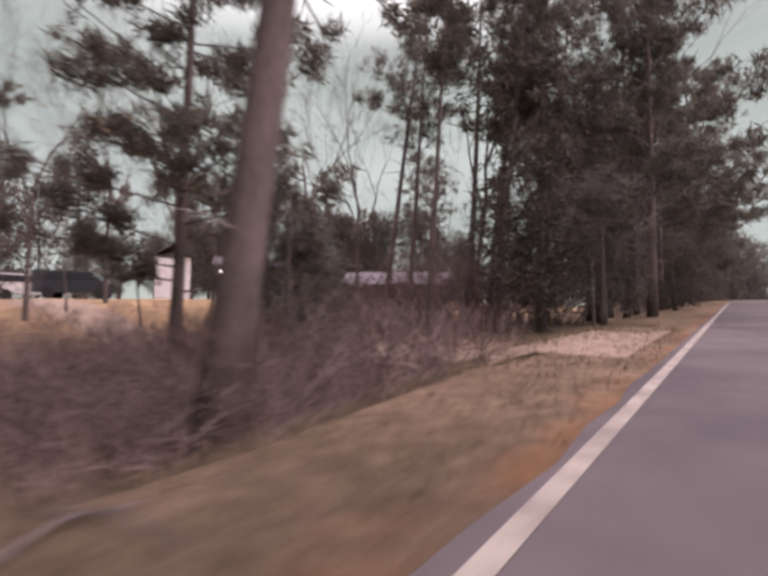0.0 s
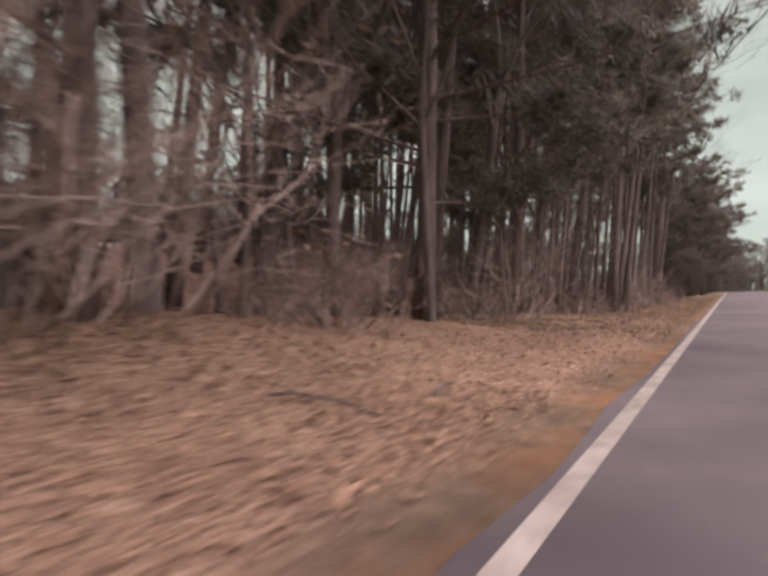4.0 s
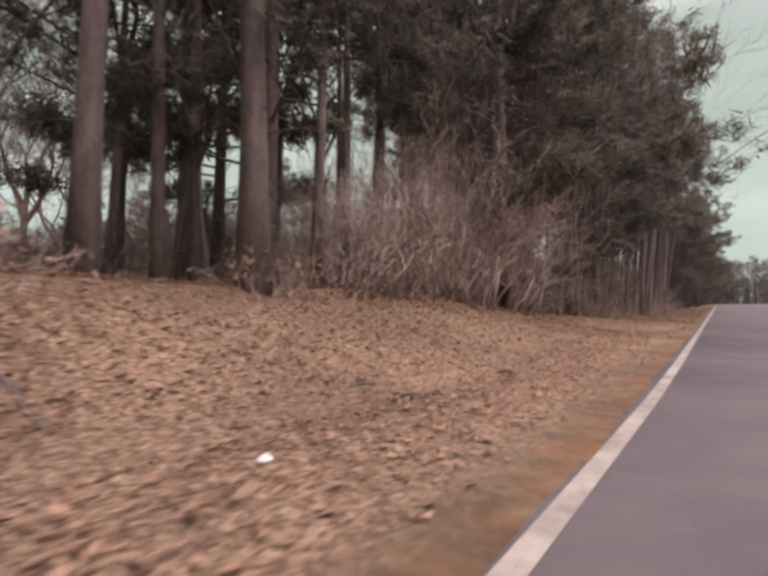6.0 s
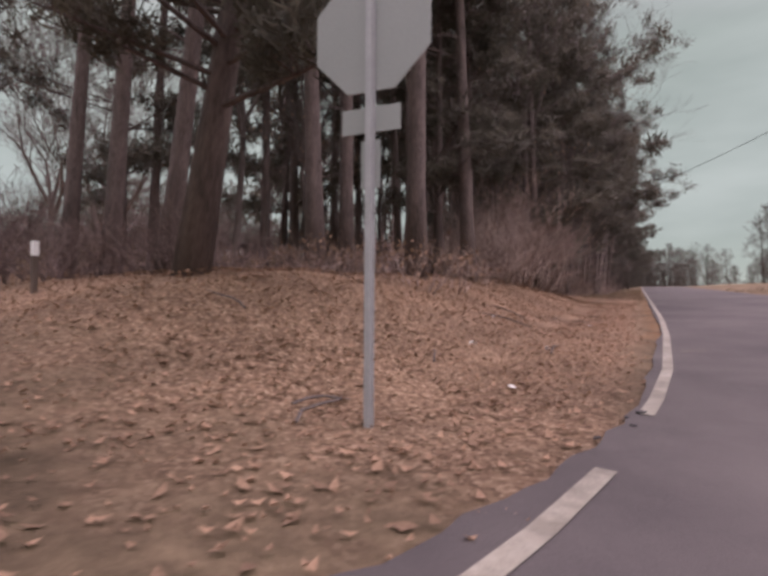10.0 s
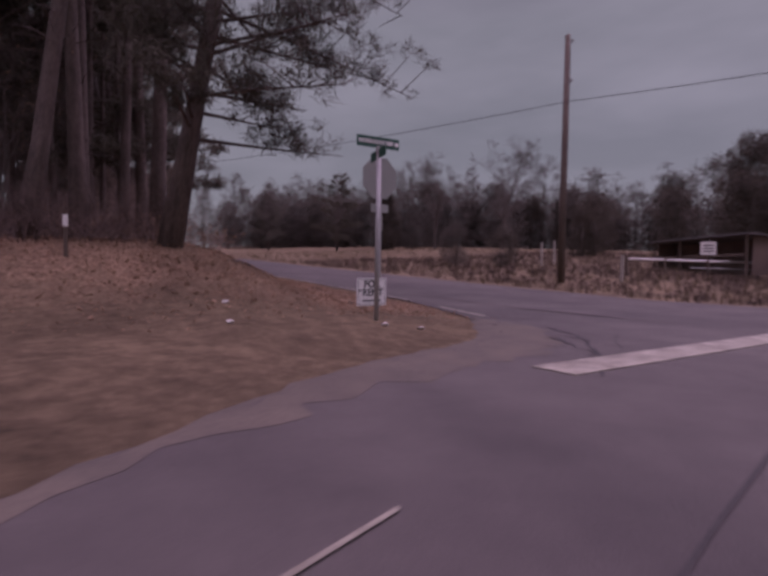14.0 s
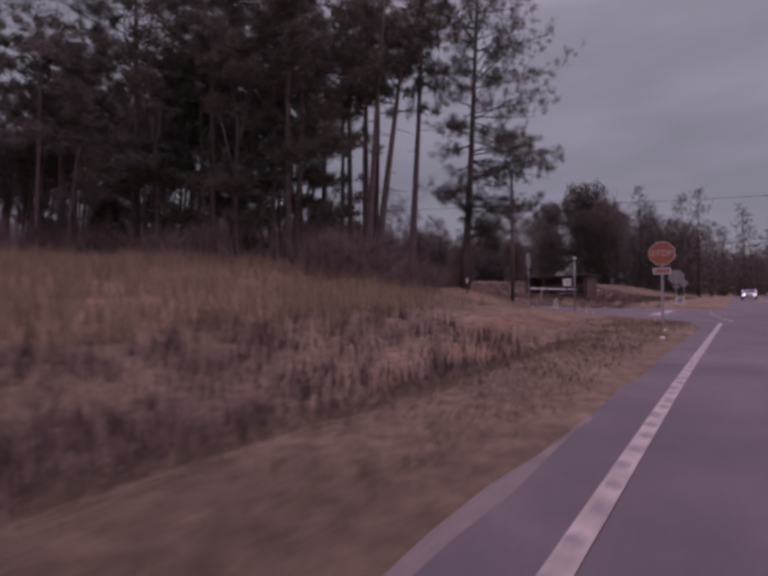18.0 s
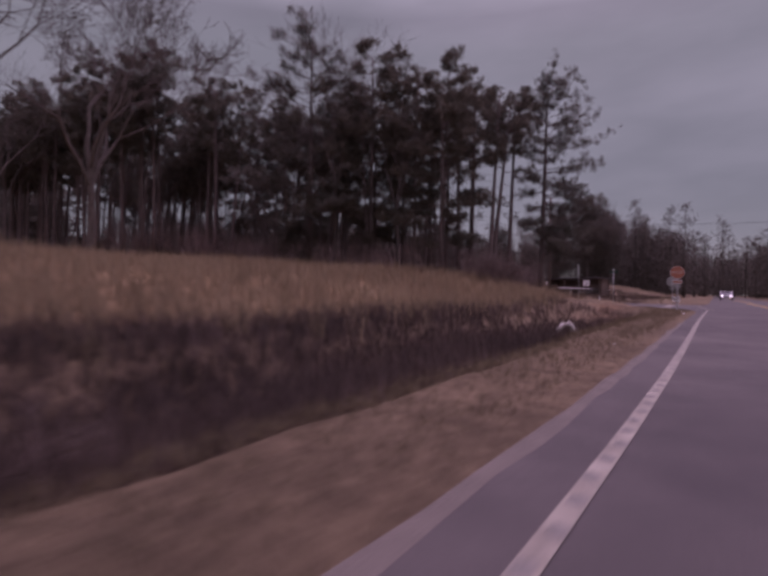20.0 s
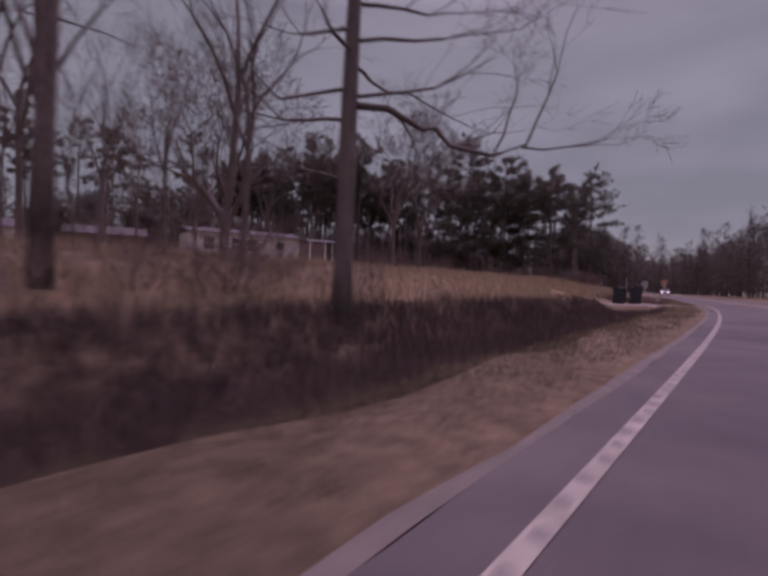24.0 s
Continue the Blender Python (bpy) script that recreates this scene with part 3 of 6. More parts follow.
# tan dirt washed over the apron along the grass
dirt = Shape()
inner = [p for p in fine if p.y < 2.6 and p.x > -3.4]
rs = random.Random(41)
for i, p in enumerate(inner):
    t = i / (len(inner) - 1)
    w = (0.6 * math.sin(math.pi * min(1, 0.1 + t)) + 0.15 + rs.uniform(-0.13, 0.13)) * (0.35 + 0.65 * smooth(0.0, 0.2, t))
    q = inner[min(i + 1, len(inner) - 1)] - inner[max(i - 1, 0)]
    n = Vector((-q.y, q.x)).normalized()
    n = n if n.x > 0 or n.y < 0 else -n
    for u, z in ((-0.3, -0.016), (0.3, 0.012), (0.75, 0.007), (1.0, 0.0006)):
        dirt.v.append(Vector((p.x + n.x * w * u, p.y + n.y * w * u, z)))
dirt.f += [(4 * i + k, 4 * i + k + 1, 4 * i + k + 5, 4 * i + k + 4) for i in range(len(inner) - 1) for k in range(3)]
setting("dirt_apron", dirt, M_SILT, "tan dirt washed over the broken asphalt corner", "dirt", True)

# broken lumps where the pavement's edge has given way
for k, (x, y, r0) in enumerate(((4.42, 5.35, 0.03), (4.47, 5.72, 0.05), (4.38, 5.55, 0.03), (4.24, 4.98, 0.04), (3.25, 1.75, 0.05), (3.05, 1.6, 0.04), (2.5, 0.95, 0.035))):
    r = random.Random(600 + k)
    bm = bmesh.new()
    bmesh.ops.create_icosphere(bm, subdivisions=1, radius=r0 * 0.7)
    for v in bm.verts:
        v.co = Vector((v.co.x * 1.6, v.co.y, v.co.z * 0.4)) * r.uniform(0.6, 1.2)
    me = bpy.data.meshes.new("asphalt_lump")
    bm.to_mesh(me)
    bm.free()
    me.materials.append(M_CRACK)
    lump = tagged(new("asphalt_lump", me), "dark broken lump of asphalt at the road's edge", "rubble", "broken asphalt lumps")
    lump.matrix_basis = pose(x, y, lift(x, y) + r0 * 0.12, 0, 0, r.uniform(0, 360))
setting("survey_mark", strip([(4.93, 9.36), (5.22, 9.5)], [(4.937, 9.338), (5.227, 9.476)], 0.0125), M_MARK, "short faded yellow paint mark on the asphalt", "road marking")


# ---- signs and poles ----
def octagon(w):
    r = w / 2 / math.cos(math.pi / 8)
    return [(r * math.cos(math.pi / 8 + k * math.pi / 4), r * math.sin(math.pi / 8 + k * math.pi / 4)) for k in range(8)]


def stop_sign(at, width, centre, label, plates, red=M_RED, white=M_WHITE):
    """Faces its own -y. plates: (kind, z, width, height)."""
    s = thing("stop_sign", label, "sign", "stop signs at the junction", at)
    post = Shape()
    post.prism([(-0.019, 0), (0.019, 0), (0.019, centre + width * 0.42), (-0.019, centre + width * 0.42)], 0.004, 0.032)
    post.box(-0.032, 0.0, 0.0, -0.018, 0.012, centre + width * 0.42).box(0.018, 0.0, 0.0, 0.032, 0.012, centre + width * 0.42)
    part("post", post, M_GALV, s, "galvanised channel post")
    o = octagon(width)
    plate = part("octagon_plate", Shape().prism([(x, centre + z) for x, z in o], -0.006, -0.002), M_ALU, s, "bare aluminium plate back")
    part("rim", Shape().prism([(x, centre + z) for x, z in o], -0.0085, -0.0062), M_WHITE, plate, "white border")
    part("face", Shape().prism([(x * 0.962, centre + z * 0.962) for x, z in o], -0.011, -0.0087), red, plate, "faded red face")
    lettering("STOP", width * 0.34, white, plate, pose(0, -0.012, centre, 90, 0, 0), name="word")
    for z in (centre - 0.2, centre + 0.2):
        part("bolt", Shape().tube([(0, -0.02, z), (0, 0.04, z)], [0.009, 0.009], 6), M_GALV, s)
    for kind, z, w, h in plates:
        if kind == "red":
            p = part("plaque", Shape().prism([(-w / 2, z - h / 2), (w / 2, z - h / 2), (w / 2, z + h / 2), (-w / 2, z + h / 2)], -0.006, -0.002), M_WHITE, s, "small plaque with white border")
            part("plaque_face", Shape().prism([(-w / 2 + 0.02, z - h / 2 + 0.02), (w / 2 - 0.02, z - h / 2 + 0.02), (w / 2 - 0.02, z + h / 2 - 0.02), (-w / 2 + 0.02, z + h / 2 - 0.02)], -0.0085, -0.0062), red, p, "red plaque face")
            lettering("ALL WAY", h * 0.46, white, p, pose(0, -0.0092, z, 90, 0, 0), name="word", depth=0.001)
        else:
            part("plaque", Shape().prism([(-w / 2, z - h / 2), (w / 2, z - h / 2), (w / 2, z + h / 2), (-w / 2, z + h / 2)], -0.006, -0.002), M_ALU, s, "bare aluminium plaque back")
    return s


# sign for the first road, seen from behind; it faces the traffic that comes from the north
stop_sign(pose(2.98, 4.63, ground_z(2.98, 4.63) - 0.05, 0, 0, 183), 0.78, 2.51, "stop sign on a galvanised post, bare back showing", [("back", 1.94, 0.40, 0.16), ("back", 1.66, 0.13, 0.3)])
# sign beside the crossing road, face showing
stop_sign(pose(-5.8, -2.07, ground_z(-5.8, -2.07) - 0.05, 0, 0, -86), 0.62, 1.98, "faded red stop sign with a small plaque", [("red", 1.5, 0.42, 0.17)], M_FADED, M_DULL)
# far corner
stop_sign(pose(19.0, -0.3, ground_z(19.0, -0.3), 0, 0, 90), 0.95, 1.72, "stop sign on the far corner, bare back showing", [("back", 1.05, 0.4, 0.16)])


def yard_sign(at, w, h, foot, label, arrow=True):
    s = thing("yard_sign", label, "sign", "for rent signs", at)
    board = part("board", Shape().box(-w / 2, -0.004, foot, w / 2, 0.004, foot + h, 0.0015), M_WHITE, s, "white corrugated plastic board")
    top = foot + h
    for x0, z0, x1, z1 in ((-w / 2 + 0.02, top - 0.026, w / 2 - 0.02, top - 0.02), (-w / 2 + 0.02, foot + 0.02, w / 2 - 0.02, foot + 0.026), (-w / 2 + 0.02, foot + 0.02, -w / 2 + 0.026, top - 0.02), (w / 2 - 0.026, foot + 0.02, w / 2 - 0.02, top - 0.02)):
        part("border", Shape().box(x0, -0.0062, z0, x1, -0.0042, z1), M_BLACK, board)
    lettering("FOR", h * 0.36, M_BLACK, board, pose(0.0, -0.0055, top - h * 0.23, 90, 0, 0), name="word")
    lettering("RENT", h * 0.36, M_BLACK, board, pose(0.02, -0.0055, top - h * 0.53, 90, 0, 0), name="word")
    if arrow:
        part("arrow", Shape().prism([(-w * 0.46, top - h * 0.45), (-w * 0.40, top - h * 0.39), (-w * 0.40, top - h * 0.43), (-w * 0.33, top - h * 0.43), (-w * 0.33, top - h * 0.47), (-w * 0.40, top - h * 0.47), (-w * 0.40, top - h * 0.51)], -0.0065, -0.0042), M_BLACK, board)
    for k in range(8):
        part("print_bar", Shape().box(-w * 0.31 + k * w * 0.08, -0.006, foot + h * 0.14, -w * 0.31 + k * w * 0.08 + w * 0.055, -0.0042, foot + h * 0.22), M_BLACK, board)
    for x in (-w * 0.3, w * 0.3):
        part("wire_leg", Shape().tube([(x, 0.006, -0.1), (x, 0.006, foot + 0.12)], [0.003, 0.003], 5), M_GALV, s)
    return s


yard_sign(pose(1.81, 2.98, ground_z(1.81, 2.98), 0, 0, 2), 0.53, 0.42, 0.12, "white for rent yard sign on wire legs in leaf litter")
yard_sign(pose(14.2, -0.9, ground_z(14.2, -0.9), 0, 0, -75), 0.53, 0.42, 0.15, "white for rent yard sign beside the far stop sign")

# street name sign
name_sign = thing("street_name_sign", "green street name blades on a thin steel post", "sign", "", pose(1.31, 2.04, ground_z(1.31, 2.04) - 0.05))
part("post", Shape().tube([(0, 0, 0), (0.01, 0, 2.24)], [0.03, 0.03], 10), M_GALV, name_sign, "round galvanised post", True)
part("cap", Shape().box(-0.03, -0.02, 2.22, 0.03, 0.02, 2.31, 0.006), M_GALV, name_sign)
blade = part("name_blade", Shape().box(-0.31, -0.004, 2.29, 0.31, 0.004, 2.43, 0.002), M_GREEN, name_sign, "green name blade with white letters", at=pose(0, 0, 0, 0, 0, -4))
for side, turn in ((-1, 0), (1, 180)):
    for text, x in (("NEW", -0.2), ("HARRISON", 0.005), ("BR", 0.185)):
        lettering(text, 0.074, M_WHITE, blade, pose(x * -side, 0.0045 * side, 2.36, 90, 0, turn), name="word", depth=0.001)
    part("print_bar", Shape().box(0.245, 0.0045 if side > 0 else -0.0062, 2.335, 0.3, 0.0062 if side > 0 else -0.0045, 2.385), M_WHITE, blade)
part("cross_blade", Shape().box(-0.28, -0.004, 2.15, 0.28, 0.004, 2.27, 0.002), M_GREEN, name_sign, "second green blade seen end on", at=pose(0, 0, 0, 0, 0, 78))

# white marker post at the wood's edge
mk = thing("marker_post", "short wooden marker post with a white top", "marker post", "", pose(-2.1, 5.5, ground_z(-2.1, 5.5) - 0.05))
part("stake", Shape().box(-0.03, -0.03, 0, 0.03, 0.03, 0.5, 0.006), M_POLE, mk)
part("reflector", Shape().box(-0.035, -0.035, 0.5, 0.035, 0.035, 0.68, 0.006), M_WHITE, mk, "white painted top")

# utility pole and cables
PX, PY = 15.2, 10.0


def utility_pole(x, y, h, lean, label):
    p = thing("utility_pole", label, "utility pole", "utility poles", pose(x, y, ground_z(x, y) - 0.2))
    part("pole", Shape().tube([(0, 0, 0), (lean * 0.4, 0, h * 0.4), (lean, 0, h)], [0.15, 0.135, 0.1], 12), M_POLE, p, "", True)
    for z in (h - 1.9, h - 0.35):
        part("insulator", Shape().tube([(lean, -0.1, z), (lean, -0.2, z), (lean, -0.22, z + 0.1)], [0.03, 0.04, 0.05], 8), M_GALV, p)
    part("ground_wire", Shape().tube([(0.14, -0.06, 0.2), (lean + 0.1, -0.06, h - 0.5)], [0.012, 0.012], 5), M_WIRE, p)
    return p


utility_pole(PX, PY, 10.2, 0.05, "weathered leaning wooden utility pole")


def cable(a, b, sag, r=0.014, n=24):
    pts = []
    for i in range(n + 1):
        t = i / n
        pts.append(Vector(a).lerp(Vector(b), t) - Vector((0, 0, sag * 4 * t * (1 - t))))
    c = thing("overhead_cable", "black overhead cable strung between poles", "cable", "overhead cables")
    part("wire", Shape().tube(pts, [r] * (n + 1), 5), M_WIRE, c, "", True)


cable((PX, PY - 0.2, 7.6), (28, -20.0, 8.4), 0.5)
cable((PX, PY - 0.2, 7.6), (-4, 66.0, 11.2), 1.0)
cable((-14, 78, 13.8), (3.0, 64.0, 11.3), 0.5)

# pipe gate with a white notice, fence posts and the board behind it
gate = thing("pipe_gate", "long pale pipe gate across a drive", "gate", "", pose(24.4, 8.6, ground_z(24.4, 8.6), 0, 0, -29.7))
part("top_rail", Shape().tube([(-4.1, 0, 0.82), (4.1, 0, 0.68)], [0.05, 0.05], 8), M_WHITE, gate, "white painted top rail", True)
part("low_rail", Shape().tube([(-0.9, 0, 0.42), (3.9, 0, 0.34)], [0.035, 0.035], 8), M_GALV, gate, "", True)
for x in (-4.1, -2.2, 4.1):
    part("gate_post", Shape().tube([(x, 0, -0.2), (x, 0, 0.95)], [0.07, 0.065], 8), M_POLE, gate)
lean_to = thing("open_shed", "dark open-fronted shed of weathered boards behind the gate", "shed", "", pose(26.85, 10.35, ground_z(26.85, 10.35) - 0.1, 0, 0, -122))
part("back_wall", Shape().box(-4.0, 1.2, 0.0, 4.0, 1.26, 1.75, 0.01), M_BRUSH, lean_to, "dark weathered board wall")
for x in (-4.0, 3.9):
    part("side_wall", Shape().box(x, 0.1, 0.0, x + 0.06, 1.19, 1.8, 0.01), M_BRUSH, lean_to)
part("roof", Shape().prism([(-0.35, 1.9), (1.5, 1.72), (1.5, 1.8), (-0.35, 1.98)], -4.3, 4.3), M_ROOF, lean_to, "thin sloping roof sheet", at=pose(0, 0, 0, 0, 0, 90) @ Matrix.Scale(-1, 4, (0, 1, 0)))
for x in (-3.9, -1.3, 1.3, 3.9):
    part("roof_post", Shape().box(x - 0.05, -0.2, 0.0, x + 0.05, -0.1, 1.9, 0.008), M_POLE, lean_to)
for x, z in ((-2.6, 0.9), (0.2, 0.9), (2.7, 0.9)):
    part("rail_board", Shape().box(x - 1.2, -0.24, z, x + 1.2, -0.205, z + 0.12, 0.004), M_POLE, lean_to)
notice = thing("notice_sign", "square white notice on a thin wooden stake", "sign", "", pose(23.5, 8.25, ground_z(23.5, 8.25) - 0.2, 0, 0, -75))
part("stake", Shape().box(-0.03, 0.0, 0.0, 0.03, 0.05, 1.85, 0.006), M_POLE, notice)
part("paper", Shape().box(-0.32, -0.014, 1.28, 0.32, -0.002, 1.9, 0.003), M_WHITE, notice, "white square notice board")
for z in (1.42, 1.56, 1.7):
    part("print_bar", Shape().box(-0.2, -0.0175, z, 0.2, -0.0145, z + 0.05), M_BLACK, notice)
for x, y, h in ((24.1, 18.5, 1.6), (26.7, 19.6, 1.7), (16.9, 8.4, 1.1)):
    fp = thing("fence_post", "weathered wooden fence post", "post", "fence posts", pose(x, y, ground_z(x, y) - 0.2))
    part("stake", Shape().tube([(0, 0, 0), (0.02, 0, h + 0.2)], [0.07, 0.06], 8), M_CONCRETE, fp)


# ---- house and neighbours ----
def mobile_home(at):
    h = thing("mobile_home", "white mobile home with a roofed porch", "house", "", at)
    L, D, Z0, Z1 = 11.5, 4.6, 0.35, 2.75
    s = Shape().box(-L, 0, Z0, 0, 0.12, Z1).box(-L, D - 0.12, Z0, 0, D, Z1).box(-L, 0.125, Z0, -L + 0.12, D - 0.125, Z1).box(-0.12, 0.125, Z0, 0, D - 0.125, Z1)
    body = part("wall", s, M_SIDING, h, "white lap siding")
    for i in range(15):
        z = Z0 + 0.08 + i * 0.16
        part("siding_board", Shape().box(-L + 0.01, -0.022, z, -0.01, -0.002, z + 0.145), M_SIDING, body)
    part("skirt", Shape().box(-L + 0.05, 0.05, -0.6, -0.05, D - 0.05, Z0 - 0.002), M_BRUSH, h, "dark underskirt")
    part("roof", Shape().prism([(-0.35, Z1), (D / 2, Z1 + 0.62), (D + 0.35, Z1), (D + 0.35, Z1 + 0.08), (D / 2, Z1 + 0.72), (-0.35, Z1 + 0.08)], -0.25, L + 0.25), M_ROOF, h, "low grey shingle roof", at=pose(0, 0, 0, 0, 0, 90))
    for x, w, zb, zt in ((-9.6, 1.0, 1.1, 2.35), (-6.9, 0.9, 1.1, 2.35), (-5.3, 0.9, 1.1, 2.35), (-2.2, 0.95, 1.5, 2.2)):
        win = part("window", Shape().box(x - w / 2 - 0.06, -0.05, zb - 0.06, x + w / 2 + 0.06, -0.026, zt + 0.06), M_WHITE, h, "white framed window")
        part("pane", Shape().box(x - w / 2, -0.062, zb, x + w / 2, -0.052, zt), M_GLASS, win, "dark pane")
        part("mullion", Shape().box(x - w / 2, -0.072, (zb + zt) / 2 - 0.02, x + w / 2, -0.064, (zb + zt) / 2 + 0.02), M_WHITE, win)
    part("unit", Shape().box(-2.5, -0.35, 1.2, -1.9, -0.08, 1.48, 0.02), M_GALV, h, "window air unit")
    porch = part("porch_roof", Shape().prism([(-2.6, 2.35), (0.2, 2.78), (0.2, 2.86), (-2.6, 2.43)], -4.25, -0.14), M_ROOF, h, "lean-to porch roof", at=pose(0.1, 0, 0, 0, 0, 90))
    part("porch_deck", Shape().box(0.1, -2.4, 0.2, 4.2, 2.2, 0.34), M_POLE, h, "raised porch deck")
    for x, y in ((0.3, -2.3), (2.1, -2.3), (4.1, -2.3), (4.1, 0.0)):
        part("porch_post", Shape().box(x - 0.06, y - 0.06, -0.5, x + 0.06, y + 0.06, 2.45), M_WHITE, h)
    part("porch_rail", Shape().box(0.3, -2.36, 1.1, 4.1, -2.3, 1.18), M_POLE, h)
    part("porch_wall", Shape().box(0.1, 2.05, 0.34, 4.2, 2.15, 2.5), M_BRUSH, h, "shaded porch back wall")
    return h


mobile_home(pose(*bend(-28.3, 33.3), 2.75, 0, 0, -30.8))


def shed(at, L, D, z, wall, label):
    s = thing("shed", label, "shed", "outbuildings", at)
    part("wall", Shape().box(0, 0, -0.5, L, D, z, 0.02), wall, s)
    part("roof", Shape().prism([(-0.3, z), (D / 2, z + 0.9), (D + 0.3, z), (D + 0.3, z + 0.06), (D / 2, z + 0.98), (-0.3, z + 0.06)], -L - 0.3, 0.3), M_ROOF, s, "grey weathered roof", at=pose(0, 0, 0, 0, 0, 90))
    part("door", Shape().box(L * 0.35, -0.05, -0.3, L * 0.6, -0.005, z * 0.8), M_GLASS, s, "dark doorway")
    return s


shed(pose(*bend(-46.5, 45.5), ground_z(-44, 46), 0, 0, -34), 6.5, 5.0, 2.1, M_BRUSH, "brown shed with a pale metal roof")
shed(pose(*bend(-54.0, 50.0), ground_z(-54, 50), 0, 0, -32), 5.0, 4.0, 2.0, M_SIDING, "small white shed behind the field")
shed(pose(-34.0, 112.0, ground_z(-34, 112), 0, 0, 25), 14, 8, 3.2, M_BRUSH, "long dark house with a pale roof edge")
shed(pose(-14.6, 84.6, ground_z(-13, 86), 0, 0, 28), 6.5, 4, 2.6, M_BRUSH, "low brown outbuilding behind bare brush")


# wheelie bins beside the drive
def wheelie_bin(at):
    b = thing("wheelie_bin", "dark plastic wheelie bin beside the drive", "bin", "wheelie bins", at)
    s = Shape()
    ring = ((0.0, 0.24, 0.26), (0.9, 0.29, 0.34))
    for z, hx, hy in ring:
        s.v += [Vector((-hx, -hy, z)), Vector((hx, -hy, z)), Vector((hx, hy, z)), Vector((-hx, hy, z))]
    s.f += [(3, 2, 1, 0)] + [(i, (i + 1) % 4, 4 + (i + 1) % 4, 4 + i) for i in range(4)] + [(4, 5, 6, 7)]
    part("body", s, M_BIN, b)
    part("rim", Shape().box(-0.31, -0.36, 0.9, 0.31, 0.36, 0.94, 0.012), M_BIN, b)
    part("lid", Shape().prism([(-0.37, 0.945), (0.38, 0.945), (0.4, 0.99), (0.1, 1.07), (-0.35, 1.0)], -0.31, 0.31), M_BIN, b, "domed lid", at=pose(0, 0, 0, 0, 0, 90))
    part("handle", Shape().tube([(-0.22, 0.42, 0.93), (0.22, 0.42, 0.93)], [0.018, 0.018], 8), M_BIN, b)
    for x in (-0.27, 0.27):
        part("wheel", Shape().tube([(x - 0.025, 0.26, 0.12), (x + 0.025, 0.26, 0.12)], [0.12, 0.12], 14), M_RUBBER, b)
    return b


BINS = [(-38.6, 1.62), (-38.4, 0.75)]
bin_one = wheelie_bin(pose(*BINS[0], ground_z(*BINS[0]) - 0.01, 0, 0, -12))
copy_thing(bin_one, pose(*BINS[1], ground_z(*BINS[1]) - 0.01, 0, 0, 8))

# gravel drive to the house
DRIVE = [Vector(bend(*p)) for p in ((-41.3, -3.52), (-41.2, -2.4), (-41.0, 0.5), (-40.8, 4), (-40.2, 10), (-38.5, 18), (-36.5, 26), (-36.5, 29.5))]
ds = Shape()
smooth_drive = []
for p, q in zip(DRIVE, DRIVE[1:]):
    smooth_drive += [p.lerp(q, t / 12) for t in range(12)]
for i, p in enumerate(smooth_drive):
    wide = 1.2 + 0.6 * smooth(12, 0, i)
    for k in range(7):
        u = -1 + k / 3
        ds.v.append(Vector((p.x + u * wide, p.y, ground_z(p.x + u * wide, p.y) + 0.03 - 0.06 * u * u)))
ds.f += [(i * 7 + k, i * 7 + k + 1, (i + 1) * 7 + k + 1, (i + 1) * 7 + k) for i in range(len(smooth_drive) - 1) for k in range(6)]
setting("drive", ds, M_GRAVEL, "pale gravel drive across the verge", "driveway", True)
# second worn track in the first stretch
ds = Shape()
for i in range(50):
    x = 4.4 - i * 0.7
    for k in range(5):
        y = 69.5 + 0.03 * (4.4 - x) ** 1.3 + (k - 2) * (0.6 + 0.7 * smooth(4, 0, i))
        ds.v.append(Vector((x, y, ground_z(x, y) + 0.01)))
ds.f += [(i * 5 + k, i * 5 + k + 1, (i + 1) * 5 + k + 1, (i + 1) * 5 + k) for i in range(49) for k in range(4)]
setting("side_drive", ds, M_TRACK, "pale worn dirt drive", "driveway", True)
# gravel shoulder band
xs_s = [-18 - 0.5 * i for i in range(125)]
sh = Shape()
rs = random.Random(9)
for x in xs_s:
    y = line_b(x)
    grow_in = smooth(-18, -21, x) * (0.35 + 0.65 * smooth(-0.35, 0.1, noise.noise((x * 0.35, 4, 0))))
    wv = 0.015 + (0.085 + 0.05 * noise.noise((x * 0.8, 0, 0)) + rs.uniform(-0.015, 0.015)) * grow_in
    sh.v += [Vector((x, y + 0.34 + rs.uniform(-0.02, 0.02), 0.005)), Vector((x, y + 0.36 + wv * 0.5, 0.018)), Vector((x, y + 0.36 + wv, 0.006 + max(0.0, flat_z(x, y + 0.36 + wv))))]
sh.f += [(3 * i + k, 3 * i + k + 1, 3 * i + k + 4, 3 * i + k + 3) for i in range(len(xs_s) - 1) for k in range(2)]
setting("shoulder", sh, M_SHOULDER, "narrow gravel shoulder beside the edge line", "shoulder")

# culvert mouth in the ditch
cv = thing("culvert", "pale concrete culvert end in the ditch", "culvert", "", pose(-23.9, -0.95, ground_z(-23.9, -0.95) + 0.02, 0, 0, -68) @ Matrix.Scale(0.95, 4))
part("pipe_end", Shape().tube([(-0.36, 0, -0.05), (-0.2, 0, 0.24), (-0.08, 0, 0.38), (0.02, 0, 0.4), (0.1, 0, 0.32), (0.26, 0, 0.04), (0.4, 0, -0.25)], [0.05, 0.055, 0.058, 0.06, 0.058, 0.055, 0.05], 8), M_CONCRETE, cv, "", True)


